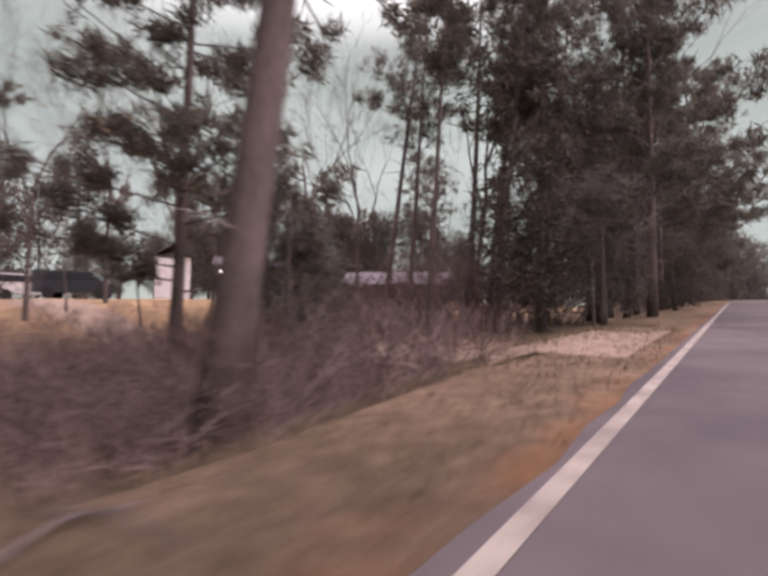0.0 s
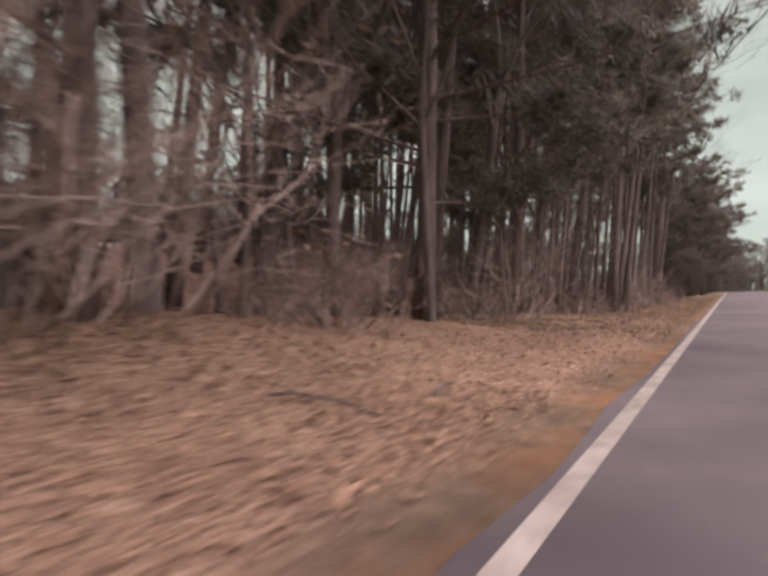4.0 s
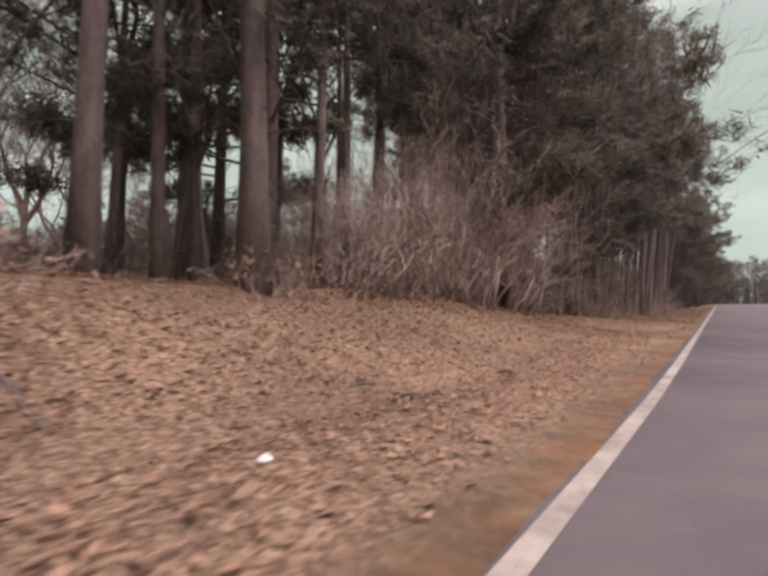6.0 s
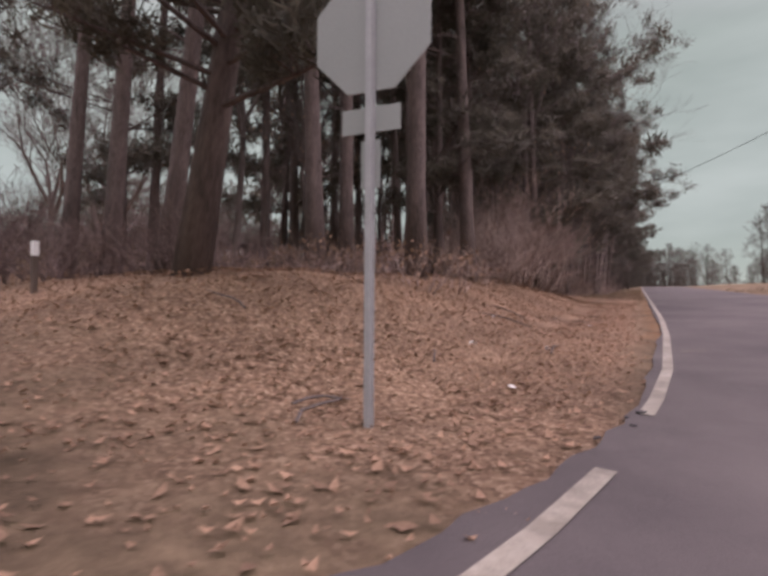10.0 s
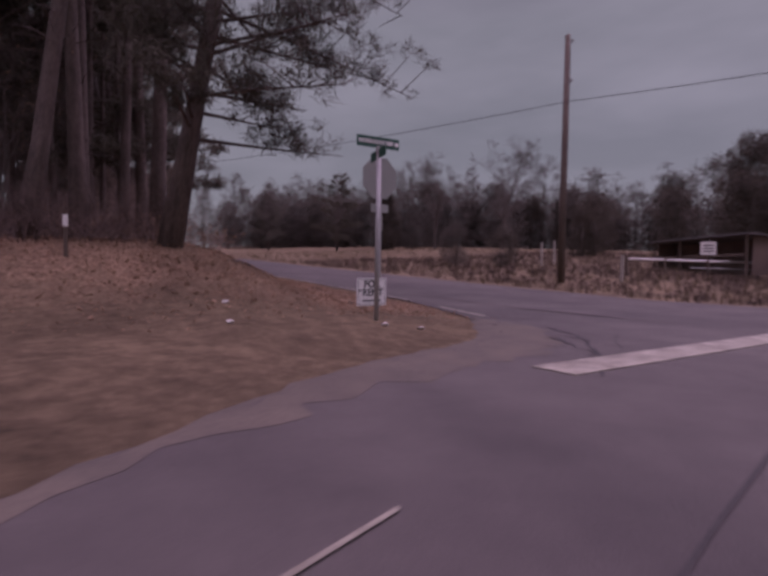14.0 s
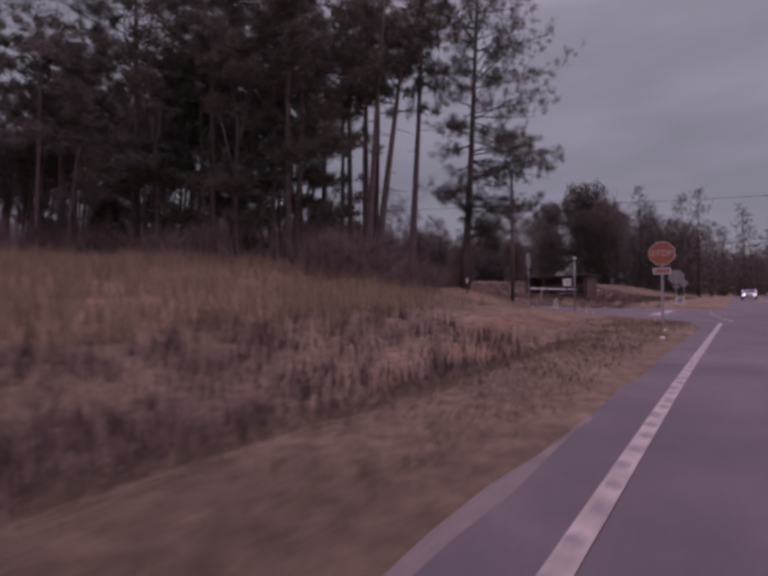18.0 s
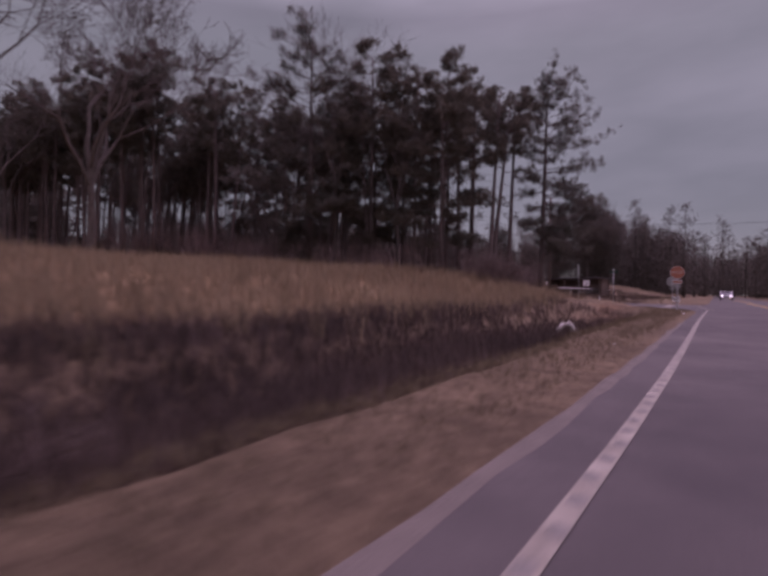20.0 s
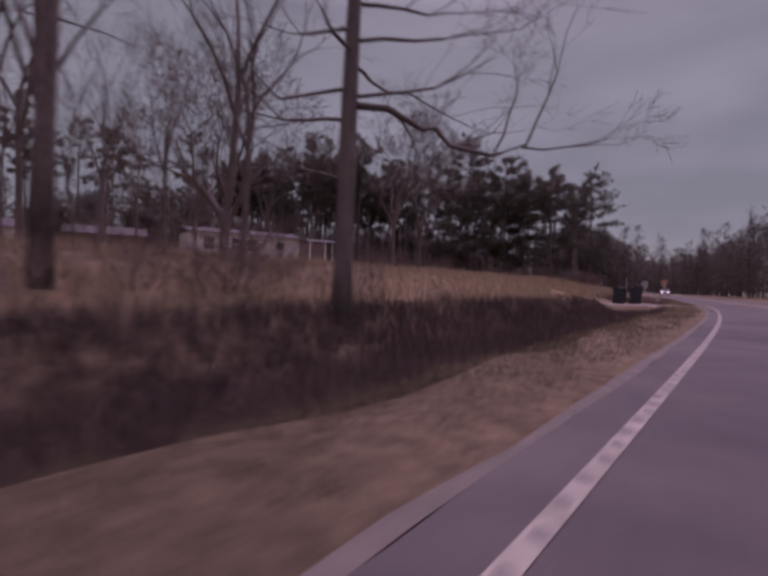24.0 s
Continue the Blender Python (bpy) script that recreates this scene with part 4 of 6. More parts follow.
# black tube added to stand for the shade in the washed-out roadside hollow
hollow_tube = thing("hollow_shade_tube", "dark corrugated tube added for the shade in the hollow by the dirt drive", "culvert", "", pose(1.0, 68.5, ground_z(1.0, 67.7) + 0.28, 0, 0, 96))
pipe = Shape()
for ring_r in (0.36, 0.33):
    pipe.tube([(-1.0 + 0.1 * k, 0, 0) for k in range(28)], [ring_r + 0.012 * (k % 2) for k in range(28)], 16, False)
pipe.f += [(k, (k + 1) % 16, 28 * 16 + (k + 1) % 16, 28 * 16 + k) for k in range(16)]
part("pipe", pipe, M_RUBBER, hollow_tube, "", True)

# distant car on the crossing road, headlamps on
def far_car(at):
    c = thing("car", "grey car with headlamps on, far along the road", "car", "", at)
    body = Shape().prism([(-2.2, 0.35), (2.2, 0.35), (2.25, 0.75), (1.2, 0.92), (0.6, 1.42), (-1.2, 1.45), (-1.9, 0.95), (-2.25, 0.9)], -0.88, 0.88)
    part("body", body, M_CARPAINT, c)
    part("windscreen", Shape().prism([(1.22, 0.95), (0.66, 1.4), (0.7, 1.42), (1.27, 0.96)], -0.75, 0.75), M_GLASS, c)
    for x in (-1.35, 1.4):
        for y in (-0.9, 0.72):
            w = part("wheel", Shape().tube([(x, y, 0.33), (x, y + 0.18, 0.33)], [0.33, 0.33], 16), M_RUBBER, c)
            part("rim", Shape().tube([(x, y - 0.01, 0.33), (x, y + 0.19, 0.33)], [0.2, 0.2], 12), M_GALV, w)
    for y in (-0.62, 0.62):
        part("headlight", Shape().tube([(2.2, y, 0.66), (2.27, y, 0.66)], [0.1, 0.11], 12), M_LAMP, c, "lit headlamp")


far_car(pose(70.0, -5.2, 0.01, 0, 0, 180))


# vehicles and a tall white trailer parked by the houses north of the wood
def parked_van(at, paint, label):
    c = thing("van", label, "van", "vehicles by the houses", at)
    part("body", Shape().prism([(-2.4, 0.4), (2.3, 0.4), (2.4, 0.95), (1.6, 1.1), (1.0, 1.75), (-2.3, 1.85), (-2.4, 1.7)], -0.92, 0.92), paint, c)
    part("windscreen", Shape().prism([(1.62, 1.13), (1.04, 1.7), (1.08, 1.72), (1.68, 1.14)], -0.8, 0.8), M_GLASS, c)
    for y in (-0.935, 0.925):
        part("side_window", Shape().prism([(-2.1, 1.2), (1.3, 1.2), (0.9, 1.66), (-2.1, 1.7)], y, y + 0.01), M_GLASS, c)
    for x in (-1.45, 1.5):
        for y in (-0.95, 0.75):
            part("wheel", Shape().tube([(x, y, 0.35), (x, y + 0.2, 0.35)], [0.35, 0.35], 14), M_RUBBER, c)


parked_van(pose(-30.5, 76.0, ground_z(-30.5, 76), 0, 0, 50), M_BIN, "dark van parked on the grass")
parked_van(pose(-36.5, 75.5, ground_z(-36.5, 75.5), 0, 0, 70), M_SIDING, "small white van parked beside the trees")
shed(pose(-31.5, 82.0, ground_z(-31, 82), 0, 0, -31), 5.0, 2.3, 2.9, M_SIDING, "narrow white gabled outbuilding beside the vehicles")
brown = shed(pose(-30.0, 86.5, ground_z(-29, 88), 0, 0, 51), 9.0, 5.0, 2.9, M_BRUSH, "low brown house behind the parked vehicles")
part("porch_lamp", Shape().tube([(0.3, -0.12, 2.3), (0.3, -0.12, 2.36), (0.3, -0.12, 2.5)], [0.06, 0.1, 0.05], 10), M_LAMP, brown, "lit porch lamp")

# diamond warning sign beyond the far stop sign
dm = thing("warning_sign", "diamond warning sign seen from behind", "sign", "", pose(22.5, -0.5, ground_z(22.5, -0.5), 0, 0, 80))
part("post", Shape().box(-0.03, 0.0, 0, 0.03, 0.03, 1.75), M_GALV, dm)
part("plate", Shape().prism([(0, 1.0), (0.34, 1.34), (0, 1.68), (-0.34, 1.34)], -0.006, -0.002), M_ALU, dm, "bare aluminium diamond")


# litter and dead sticks on the verges
def scrap(x, y, size, seed, label="crumpled white paper scrap on the verge"):
    r = random.Random(seed)
    s = Shape()
    ring = [Vector((math.cos(k * 0.9) * size * r.uniform(0.6, 1.2), math.sin(k * 0.9) * size * r.uniform(0.5, 1.0), r.uniform(0.0, size * 0.7))) for k in range(7)]
    top = Vector((0, 0, size * 0.75))
    s.v = ring + [top, Vector((0, 0, 0.0))]
    s.f = [(k, (k + 1) % 7, 7) for k in range(7)] + [((k + 1) % 7, k, 8) for k in range(7)]
    ob = tagged(new("paper_scrap", s.mesh("paper_scrap", M_PAPER)), label, "litter", "litter on the verges")
    ob.matrix_basis = pose(x, y, ground_z(x, y) + 0.004, 0, 0, r.uniform(0, 360))


for k, (x, y, s) in enumerate(((1.11, 1.52, 0.06), (1.51, 1.32, 0.055), (2.64, 0.0, 0.025), (2.41, -0.24, 0.03), (-10.85, -2.59, 0.06), (-4.62, -1.95, 0.045), (-8.47, -2.39, 0.05), (-0.3, 3.33, 0.05), (-3.04, -1.56, 0.035), (-26.8, -2.37, 0.035), (-0.59, 2.1, 0.05), (3.5, 6.2, 0.04), (2.6, 8.1, 0.06), (3.4, 8.7, 0.05), (2.2, 10.6, 0.06), (3.6, 12.5, 0.05), (3.0, 42.0, 0.08), (2.2, 47.5, 0.06), (0.9, 68.3, 0.1))):
    scrap(x, y, s, 300 + k)


def stick(x, y, L, turn, seed):
    r = random.Random(seed)
    pts = [Vector((L * (k / 5 - 0.5), r.gauss(0, 0.04) * L, 0.02 + 0.03 * math.sin(k))) for k in range(6)]
    s = Shape().tube(pts, [0.012, 0.012, 0.011, 0.01, 0.008, 0.004], 5)
    ob = tagged(new("dead_stick", s.mesh("dead_stick", M_GREYBARK)), "fallen grey branch lying in the leaves", "branch", "fallen branches")
    a, b = x - 0.5 * L * math.cos(radians(turn)), y - 0.5 * L * math.sin(radians(turn))
    c, d = x + 0.5 * L * math.cos(radians(turn)), y + 0.5 * L * math.sin(radians(turn))
    rise = math.degrees(math.atan2(ground_z(c, d) - ground_z(a, b), L))
    ob.matrix_basis = pose(x, y, (ground_z(a, b) + ground_z(c, d)) / 2, 0, 0, turn) @ Matrix.Rotation(radians(-rise), 4, "Y")


rs = random.Random(77)
for k in range(46):
    y = rs.uniform(3.5, 62)
    stick(4.4 - abs(rs.gauss(0, 2.0)) - 0.5, y, rs.uniform(0.3, 1.1), rs.uniform(0, 180), 400 + k)


# ---- trees ----
def bent(rnd, h, lean, wob, n=7):
    a, b = rnd.uniform(0, 6.28), rnd.uniform(0, 6.28)
    return [Vector((lean[0] * (i / n) ** 1.2 + wob * math.sin(a + 3 * i / n), lean[1] * (i / n) ** 1.2 + wob * math.sin(b + 2.4 * i / n), h * i / n)) - Vector((wob * math.sin(a), wob * math.sin(b), 0)) for i in range(n + 1)]


def along(pts, t):
    k = t * (len(pts) - 1)
    i = min(int(k), len(pts) - 2)
    return pts[i].lerp(pts[i + 1], k - i)


def tuft(shape, p, size, rnd, n, broad=0.06):
    """A spray of needles round a twig's end."""
    for _ in range(n):
        d = Vector((rnd.gauss(0, 1), rnd.gauss(0, 1), rnd.gauss(0.25, 0.8))).normalized()
        w = d.orthogonal().normalized() * size * broad
        s = p + Vector((rnd.uniform(-1, 1), rnd.uniform(-1, 1), rnd.uniform(-1, 1))) * size * 0.45
        shape.tri(s - w, s + w, s + d * size * rnd.uniform(0.6, 1.2))


def pine_meshes(seed, h, bare, r, reach, dense=1.0, dead=True, toward=None, needles=20, broad=0.07, step=1.0):
    """Loblolly pine: tall bare trunk, uneven open crown. Returns the meshes of trunk and crown."""
    rnd = random.Random(seed)
    wood, limbs, crown = Shape(), Shape(), Shape()
    stem = bent(rnd, h, (rnd.uniform(-0.5, 0.5), rnd.uniform(-0.5, 0.5)), 0.12)
    radii = [r * 1.25] + [r * (1 - 0.8 * (i / 7) ** 1.1) for i in range(1, 8)]
    wood.tube(stem, radii, 9)
    z = bare * h
    while z < h * 0.98:
        t = z / h
        a = rnd.uniform(0, 6.28)
        k = (t - bare) / (1 - bare)
        if toward is not None and k < 0.5 and rnd.random() < 0.5:
            a = toward + rnd.gauss(0, 0.8)
        long = reach * (0.35 + 1.0 * math.sin(math.pi * min(1, 0.18 + 0.8 * k))) * rnd.uniform(0.5, 1.15)
        if toward is not None:
            long *= 1 + 0.4 * math.cos(a - toward)
        p = along(stem, t)
        d = Vector((math.cos(a), math.sin(a), 0))
        rise = rnd.uniform(-0.05, 0.35) + 0.35 * k - (0.18 if toward is not None and k < 0.5 else 0)
        mid = p + d * long * 0.5 + Vector((0, 0, long * rise * 0.4))
        end = p + d * long + Vector((0, 0, long * rise))
        limbs.tube([p, mid, end], [r * 0.2 * (1.15 - k * 0.6), r * 0.12, 0.008], 4, False)
        for _ in range(int((2 + 4 * long / reach) * dense)):
            u = rnd.uniform(0.35, 1.0)
            q = p.lerp(mid, u * 2) if u < 0.5 else mid.lerp(end, u * 2 - 1)
            side = d.cross(Vector((0, 0, 1))) * rnd.uniform(-1, 1) * long * 0.33 * u
            tip = q + side + Vector((0, 0, rnd.uniform(-0.05, 0.35)))
            if rnd.random() < 0.4:
                limbs.tube([q, tip], [0.014, 0.006], 3, False)
            for _ in range(rnd.randint(1, 3)):
                tuft(crown, tip + Vector((rnd.gauss(0, 0.16), rnd.gauss(0, 0.16), rnd.gauss(0, 0.1))), rnd.uniform(0.34, 0.52) * (1 if toward is None else 0.62), rnd, needles, broad)
        z += rnd.uniform(0.22, 0.5) * h / 20 * step
    if dead:
        for _ in range(12):
            t = rnd.uniform(0.15, bare)
            a = rnd.uniform(0, 6.28)
            p = along(stem, t)
            d = Vector((math.cos(a), math.sin(a), rnd.uniform(-0.3, 0.2)))
            L = rnd.uniform(0.5, 1.8)
            limbs.tube([p, p + d * L * 0.6, p + d * L + Vector((0, 0, -0.1))], [0.025, 0.015, 0.005], 3, False)
    return [("trunk", wood.mesh("trunk", M_PINEBARK, True)), ("branchwork", limbs.mesh("branchwork", M_PINEBARK, True)), ("crown", crown.mesh("crown", M_NEEDLE))]


def grow(shape, tips, p, d, length, r, depth, rnd, spread, sides, thin=0.004):
    n, r = 3, max(r, thin)
    pts, radii = [p], [r]
    for i in range(n):
        d = (d + Vector((rnd.gauss(0, 0.12), rnd.gauss(0, 0.12), rnd.gauss(0.03, 0.09)))).normalized()
        pts.append(pts[-1] + d * length / n)
        radii.append(r * (1 - 0.42 * (i + 1) / n))
    shape.tube(pts, radii, sides if depth > 2 else 3, False)
    if depth == 0:
        tips.append(pts[-1])
        return
    for k in range(rnd.randint(2, 3) if depth > 1 else rnd.randint(2, 4)):
        a = rnd.uniform(0, 6.28)
        side = d.orthogonal().normalized()
        side.rotate(Matrix.Rotation(a, 3, d))
        w = (d + side * rnd.uniform(0.35, 1.0) * spread).normalized()
        at = pts[-1] if k < 2 else pts[2]
        grow(shape, tips, at, w, length * rnd.uniform(0.58, 0.86), radii[-1] * rnd.uniform(0.55, 0.8), depth - 1, rnd, spread, sides, thin)


def bare_tree_meshes(seed, h, r, spread=0.75, depth=6, trunk=0.32, leaves=0, arms=4, thin=0.006):
    rnd = random.Random(seed)
    wood, limbs, tips, leaf = Shape(), Shape(), [], Shape()
    stem = bent(rnd, h * trunk, (rnd.uniform(-0.3, 0.3), rnd.uniform(-0.3, 0.3)), 0.1, 4)
    wood.tube(stem, [r * 1.3, r, r * 0.95, r * 0.9, r * 0.82], 8, False)
    for k in range(arms):
        a = 2.4 * k + rnd.uniform(-0.4, 0.4)
        d = Vector((math.cos(a) * spread * 0.7, math.sin(a) * spread * 0.7, 1)).normalized() if k else Vector((0.05, 0, 1))
        grow(limbs, tips, stem[-1] if k < 2 else along(stem, 0.8), d, h * 0.27, r * (0.66 if k else 0.75), depth - 1, rnd, spread, 5, thin)
    for _ in range(leaves):
        p = rnd.choice(tips) + Vector((rnd.gauss(0, 0.2), rnd.gauss(0, 0.2), rnd.gauss(-0.1, 0.2)))
        d, e = Vector((rnd.gauss(0, 1), rnd.gauss(0, 1), rnd.gauss(0, 1))).normalized() * 0.06, Vector((rnd.gauss(0, 1), rnd.gauss(0, 1), rnd.gauss(0, 1))).normalized() * 0.04
        leaf.quad(p - d, p + e, p + d, p - e)
    return [("trunk", wood.mesh("trunk", M_GREYBARK, True)), ("crown", limbs.mesh("crown", M_GREYBARK, True))] + ([("dry_foliage", leaf.mesh("dry_foliage", M_DRYLEAF))] if leaves else [])


def brush_meshes(seed, h, wide, stems, depth, leaves, mat=None):
    """A bare thicket shrub: arching, forking stems and some leaves that held on."""
    rnd = random.Random(seed)
    wood, leaf, tips, stems_made = Shape(), Shape(), [], []
    for _ in range(stems):
        a, u = rnd.uniform(0, 6.28), rnd.uniform(0.1, 1)
        b = Vector((math.cos(a) * wide * 0.3 * u, math.sin(a) * wide * 0.3 * u, -0.05))
        d = Vector((math.cos(a) * rnd.uniform(0.1, 1.1), math.sin(a) * rnd.uniform(0.1, 1.1), 1)).normalized()
        long, thick = h * rnd.uniform(0.3, 0.46), 0.012 * h ** 0.5
        mid = b + d * long * 0.5 + Vector((rnd.gauss(0, 0.03), rnd.gauss(0, 0.03), 0))
        stems_made.append(("stem", Shape().tube([b, mid, b + d * long], [thick, thick * 0.85, thick * 0.7], 5).mesh("stem", mat or M_TWIG, True)))
        for _ in range(3):
            e = (d + Vector((rnd.gauss(0, 0.5), rnd.gauss(0, 0.5), rnd.gauss(0, 0.3)))).normalized()
            grow(wood, tips, b + d * long * rnd.uniform(0.75, 1.0), e, long * rnd.uniform(0.6, 0.9), thick * 0.6, depth - 1, rnd, 0.95, 3)
    for _ in range(leaves):
        e = rnd.choice(tips) + Vector((rnd.gauss(0, 0.08), rnd.gauss(0, 0.08), rnd.gauss(0, 0.08)))
        d1, d2 = Vector((rnd.gauss(0, 1), rnd.gauss(0, 1), rnd.gauss(0, 1))).normalized() * 0.055, Vector((rnd.gauss(0, 1), rnd.gauss(0, 1), rnd.gauss(0, 1))).normalized() * 0.035
        leaf.quad(e - d1, e + d2, e + d1, e - d2)
    return stems_made + [("twig_mass", wood.mesh("twig_mass", mat or M_TWIG))] + ([("dry_foliage", leaf.mesh("dry_foliage", M_DRYLEAF))] if leaves else [])


def cedar_meshes(seed, h, wide, n, round_top=0.5):
    """A dense evergreen, foliage down to the ground."""
    rnd = random.Random(seed)
    wood, crown = Shape(), Shape()
    wood.tube(bent(rnd, h * 0.95, (0, 0), 0.05), [0.16 * (1 - 0.12 * i) for i in range(8)], 7)
    lumps = [(rnd.uniform(0, 6.28), rnd.uniform(0.1, 0.95), rnd.uniform(0.75, 1.15)) for _ in range(22)]
    for _ in range(n):
        a0, t0, s0 = rnd.choice(lumps)
        t = min(max(t0 + rnd.gauss(0, 0.09), 0.02), 0.99)
        a = a0 + rnd.gauss(0, 0.4)
        rad = wide * ((1 - t) ** round_top) * min(1, 0.45 + t * 2.2) * s0 * rnd.uniform(0.55, 1.0)
        p = Vector((math.cos(a) * rad, math.sin(a) * rad, t * h))
        tuft(crown, p, h * 0.045 + 0.1, rnd, 7)
    return [("trunk", wood.mesh("trunk", M_GREYBARK, True)), ("crown", crown.mesh("crown", M_CEDAR))]


def round_meshes(seed, h, wide, n, mat=None):
    """A broad evergreen: a crown of overlapping lumps down to the ground."""
    rnd = random.Random(seed)
    wood, crown = Shape(), Shape()
    wood.tube(bent(rnd, h * 0.8, (0, 0), 0.08), [0.2 * (1 - 0.11 * i) for i in range(8)], 7)
    lumps = []
    for _ in range(15):
        t, a = rnd.uniform(0.15, 0.9), rnd.uniform(0, 6.28)
        rad = wide * 0.62 * math.sqrt(max(0.05, 1 - (2 * t - 0.85) ** 2)) * rnd.uniform(0.3, 1)
        lumps.append((Vector((math.cos(a) * rad, math.sin(a) * rad, t * h * 0.93)), wide * rnd.uniform(0.3, 0.5)))
    for _ in range(n):
        c, rad = rnd.choice(lumps)
        d = Vector((rnd.gauss(0, 1), rnd.gauss(0, 1), rnd.gauss(0, 0.85))).normalized()
        tuft(crown, c + d * rad * rnd.uniform(0.6, 1.02), h * 0.03 + 0.12, rnd, 7)
    return [("trunk", wood.mesh("trunk", M_GREYBARK, True)), ("crown", crown.mesh("crown", mat or M_CEDAR))]


def plant(name, meshes, label, category, group, at):
    ob = thing(name, label, category, group, at)
    for nm, me in meshes:
        p = part(nm, me, None, ob)
        if nm in ("twig_mass", "branchwork", "dry_foliage"):
            tagged(p, kind="stuff")
    return ob


rnd = random.Random(21)
PINES = [pine_meshes(50 + i, h, bare, r, reach, dense) for i, (h, bare, r, reach, dense) in enumerate(((19, 0.6, 0.17, 2.4, 1.1), (20, 0.62, 0.18, 2.2, 1.1), (18, 0.58, 0.16, 2.5, 1.1), (19, 0.54, 0.18, 2.7, 1.1), (17, 0.62, 0.13, 2.0, 1.1)))]
BIG_PINES = [pine_meshes(150 + i, h, bare, r, reach, 1.15) for i, (h, bare, r, reach) in enumerate(((18, 0.68, 0.23, 2.6), (17, 0.64, 0.26, 2.8)))]
CORNER_PINE = pine_meshes(78, 17, 0.13, 0.2, 2.75, 2.3, False, radians(-43), 26, 0.055, 0.5)
EDGE_PINE = pine_meshes(77, 17, 0.14, 0.2, 4.4, 2.5, False)
BARES = [bare_tree_meshes(30 + i, h, r, sp, d, tr, lv) for i, (h, r, sp, d, tr, lv) in enumerate(((13, 0.12, 0.5, 6, 0.5, 0), (9, 0.07, 0.5, 5, 0.45, 60), (15, 0.15, 0.55, 6, 0.48, 0), (7, 0.05, 0.7, 5, 0.35, 90)))]
OAK = bare_tree_meshes(91, 17, 0.42, 1.0, 8, 0.22, 0, 7, 0.016)
TALL_BARE = bare_tree_meshes(92, 19, 0.28, 0.72, 8, 0.36, 0, 6, 0.015)
BRUSH = [brush_meshes(60 + i, h, w, st, d, lv) for i, (h, w, st, d, lv) in enumerate(((2.2, 2.0, 13, 3, 0), (1.8, 1.8, 11, 3, 90), (2.8, 2.6, 12, 4, 0), (1.2, 1.2, 9, 3, 120)))]
DARK_BRUSH = [brush_meshes(70 + i, h, w, st, d, 0, M_BRUSH) for i, (h, w, st, d) in enumerate(((1.4, 1.6, 16, 3), (2.2, 2.2, 16, 3)))]
ROUNDS = [round_meshes(85 + i, h, w, n) for i, (h, w, n) in enumerate(((9, 3.6, 1500), (7, 3.2, 1200), (11, 3.8, 1600)))]
CEDARS = [cedar_meshes(80 + i, h, w, n, rt) for i, (h, w, n, rt) in enumerate(((9, 2.6, 1500, 0.5), (6, 2.4, 1100, 0.42), (12, 2.4, 1500, 0.75)))]


def planted(name, meshes, label, category, group, x, y, scale=1.0, turn=None, lean=(0, 0), z=None):
    turn = rnd.uniform(0, 360) if turn is None else turn
    at = pose(x, y, (ground_z(x, y) if z is None else z) - 0.08, lean[0], lean[1], 0) @ Matrix.Rotation(radians(turn), 4, 'Z') @ Matrix.Scale(scale, 4)
    plant(name, meshes, label, category, group, at)


PINE = ("pine_tree", "tall loblolly pine with a bare trunk", "tree", "pines of the roadside wood")
BARE = ("bare_tree", "leafless grey-barked winter tree", "tree", "bare trees of the wood")
SHRUB = ("shrub", "bare twiggy roadside shrub", "shrub", "shrubs along the bank")

# trunks that stand out beside the first road
for k, (x, y, s, lean) in enumerate(((-2.67, 7.9, 0.75, (0, 7)), (-4.75, 8.35, 0.7, (1, 8)), (-5.7, 8.1, 0.7, (0, 6)), (-1.7, 10.95, 0.8, (0, 0)), (-1.6, 12.0, 0.78, (0, 0)), (0.2, 11.95, 0.85, (0, 0)), (-0.5, 13.6, 0.7, (0, 1)), (0.3, 15.4, 0.8, (0, 0)))):
    planted(PINE[0], BIG_PINES[k % 2], "stout pine with a bare trunk on the bank's crest", PINE[2], PINE[3], x, y, s, None, lean)
planted(PINE[0], CORNER_PINE, "leaning pine at the wood's corner with low limbs", PINE[2], PINE[3], -0.46, 6.4, 0.95, 0, (-2, 8))
for x, y, s in ((-1.2, 17.0, 0.8), (0.6, 24, 0.9), (0.8, 30, 0.95), (0.6, 35.5, 0.9)):
    planted(PINE[0], EDGE_PINE, "pine at the wood's edge with low spreading limbs", PINE[2], PINE[3], x, y, s, None, (0, rnd.uniform(-1, 2)))
planted(PINE[0], BIG_PINES[1], "thick leaning pine trunk in the roadside hollow", PINE[2], PINE[3], 0.76, 63.5, 1.05, None, (-3, 5))
for x, y, s in ((-1.0, 57.9, 0.9), (0.5, 57.8, 0.7), (1.43, 55.4, 0.65), (1.47, 45.1, 0.7), (1.45, 47, 0.8), (-0.6, 45.5, 1.1), (-1.9, 44.5, 1.0), (-0.9, 43, 0.8), (-2.2, 42.2, 1.1), (-3.0, 41, 0.9)):
    planted(PINE[0], PINES[rnd.randrange(5)], PINE[1], PINE[2], PINE[3], x, y, s, None, (-3.0 + rnd.gauss(0, 1), 4.5 + rnd.gauss(0, 1.2)))
planted(BARE[0], BARES[2], BARE[1], BARE[2], BARE[3], -0.42, 52.7, 1.0, None, (-3, 5))

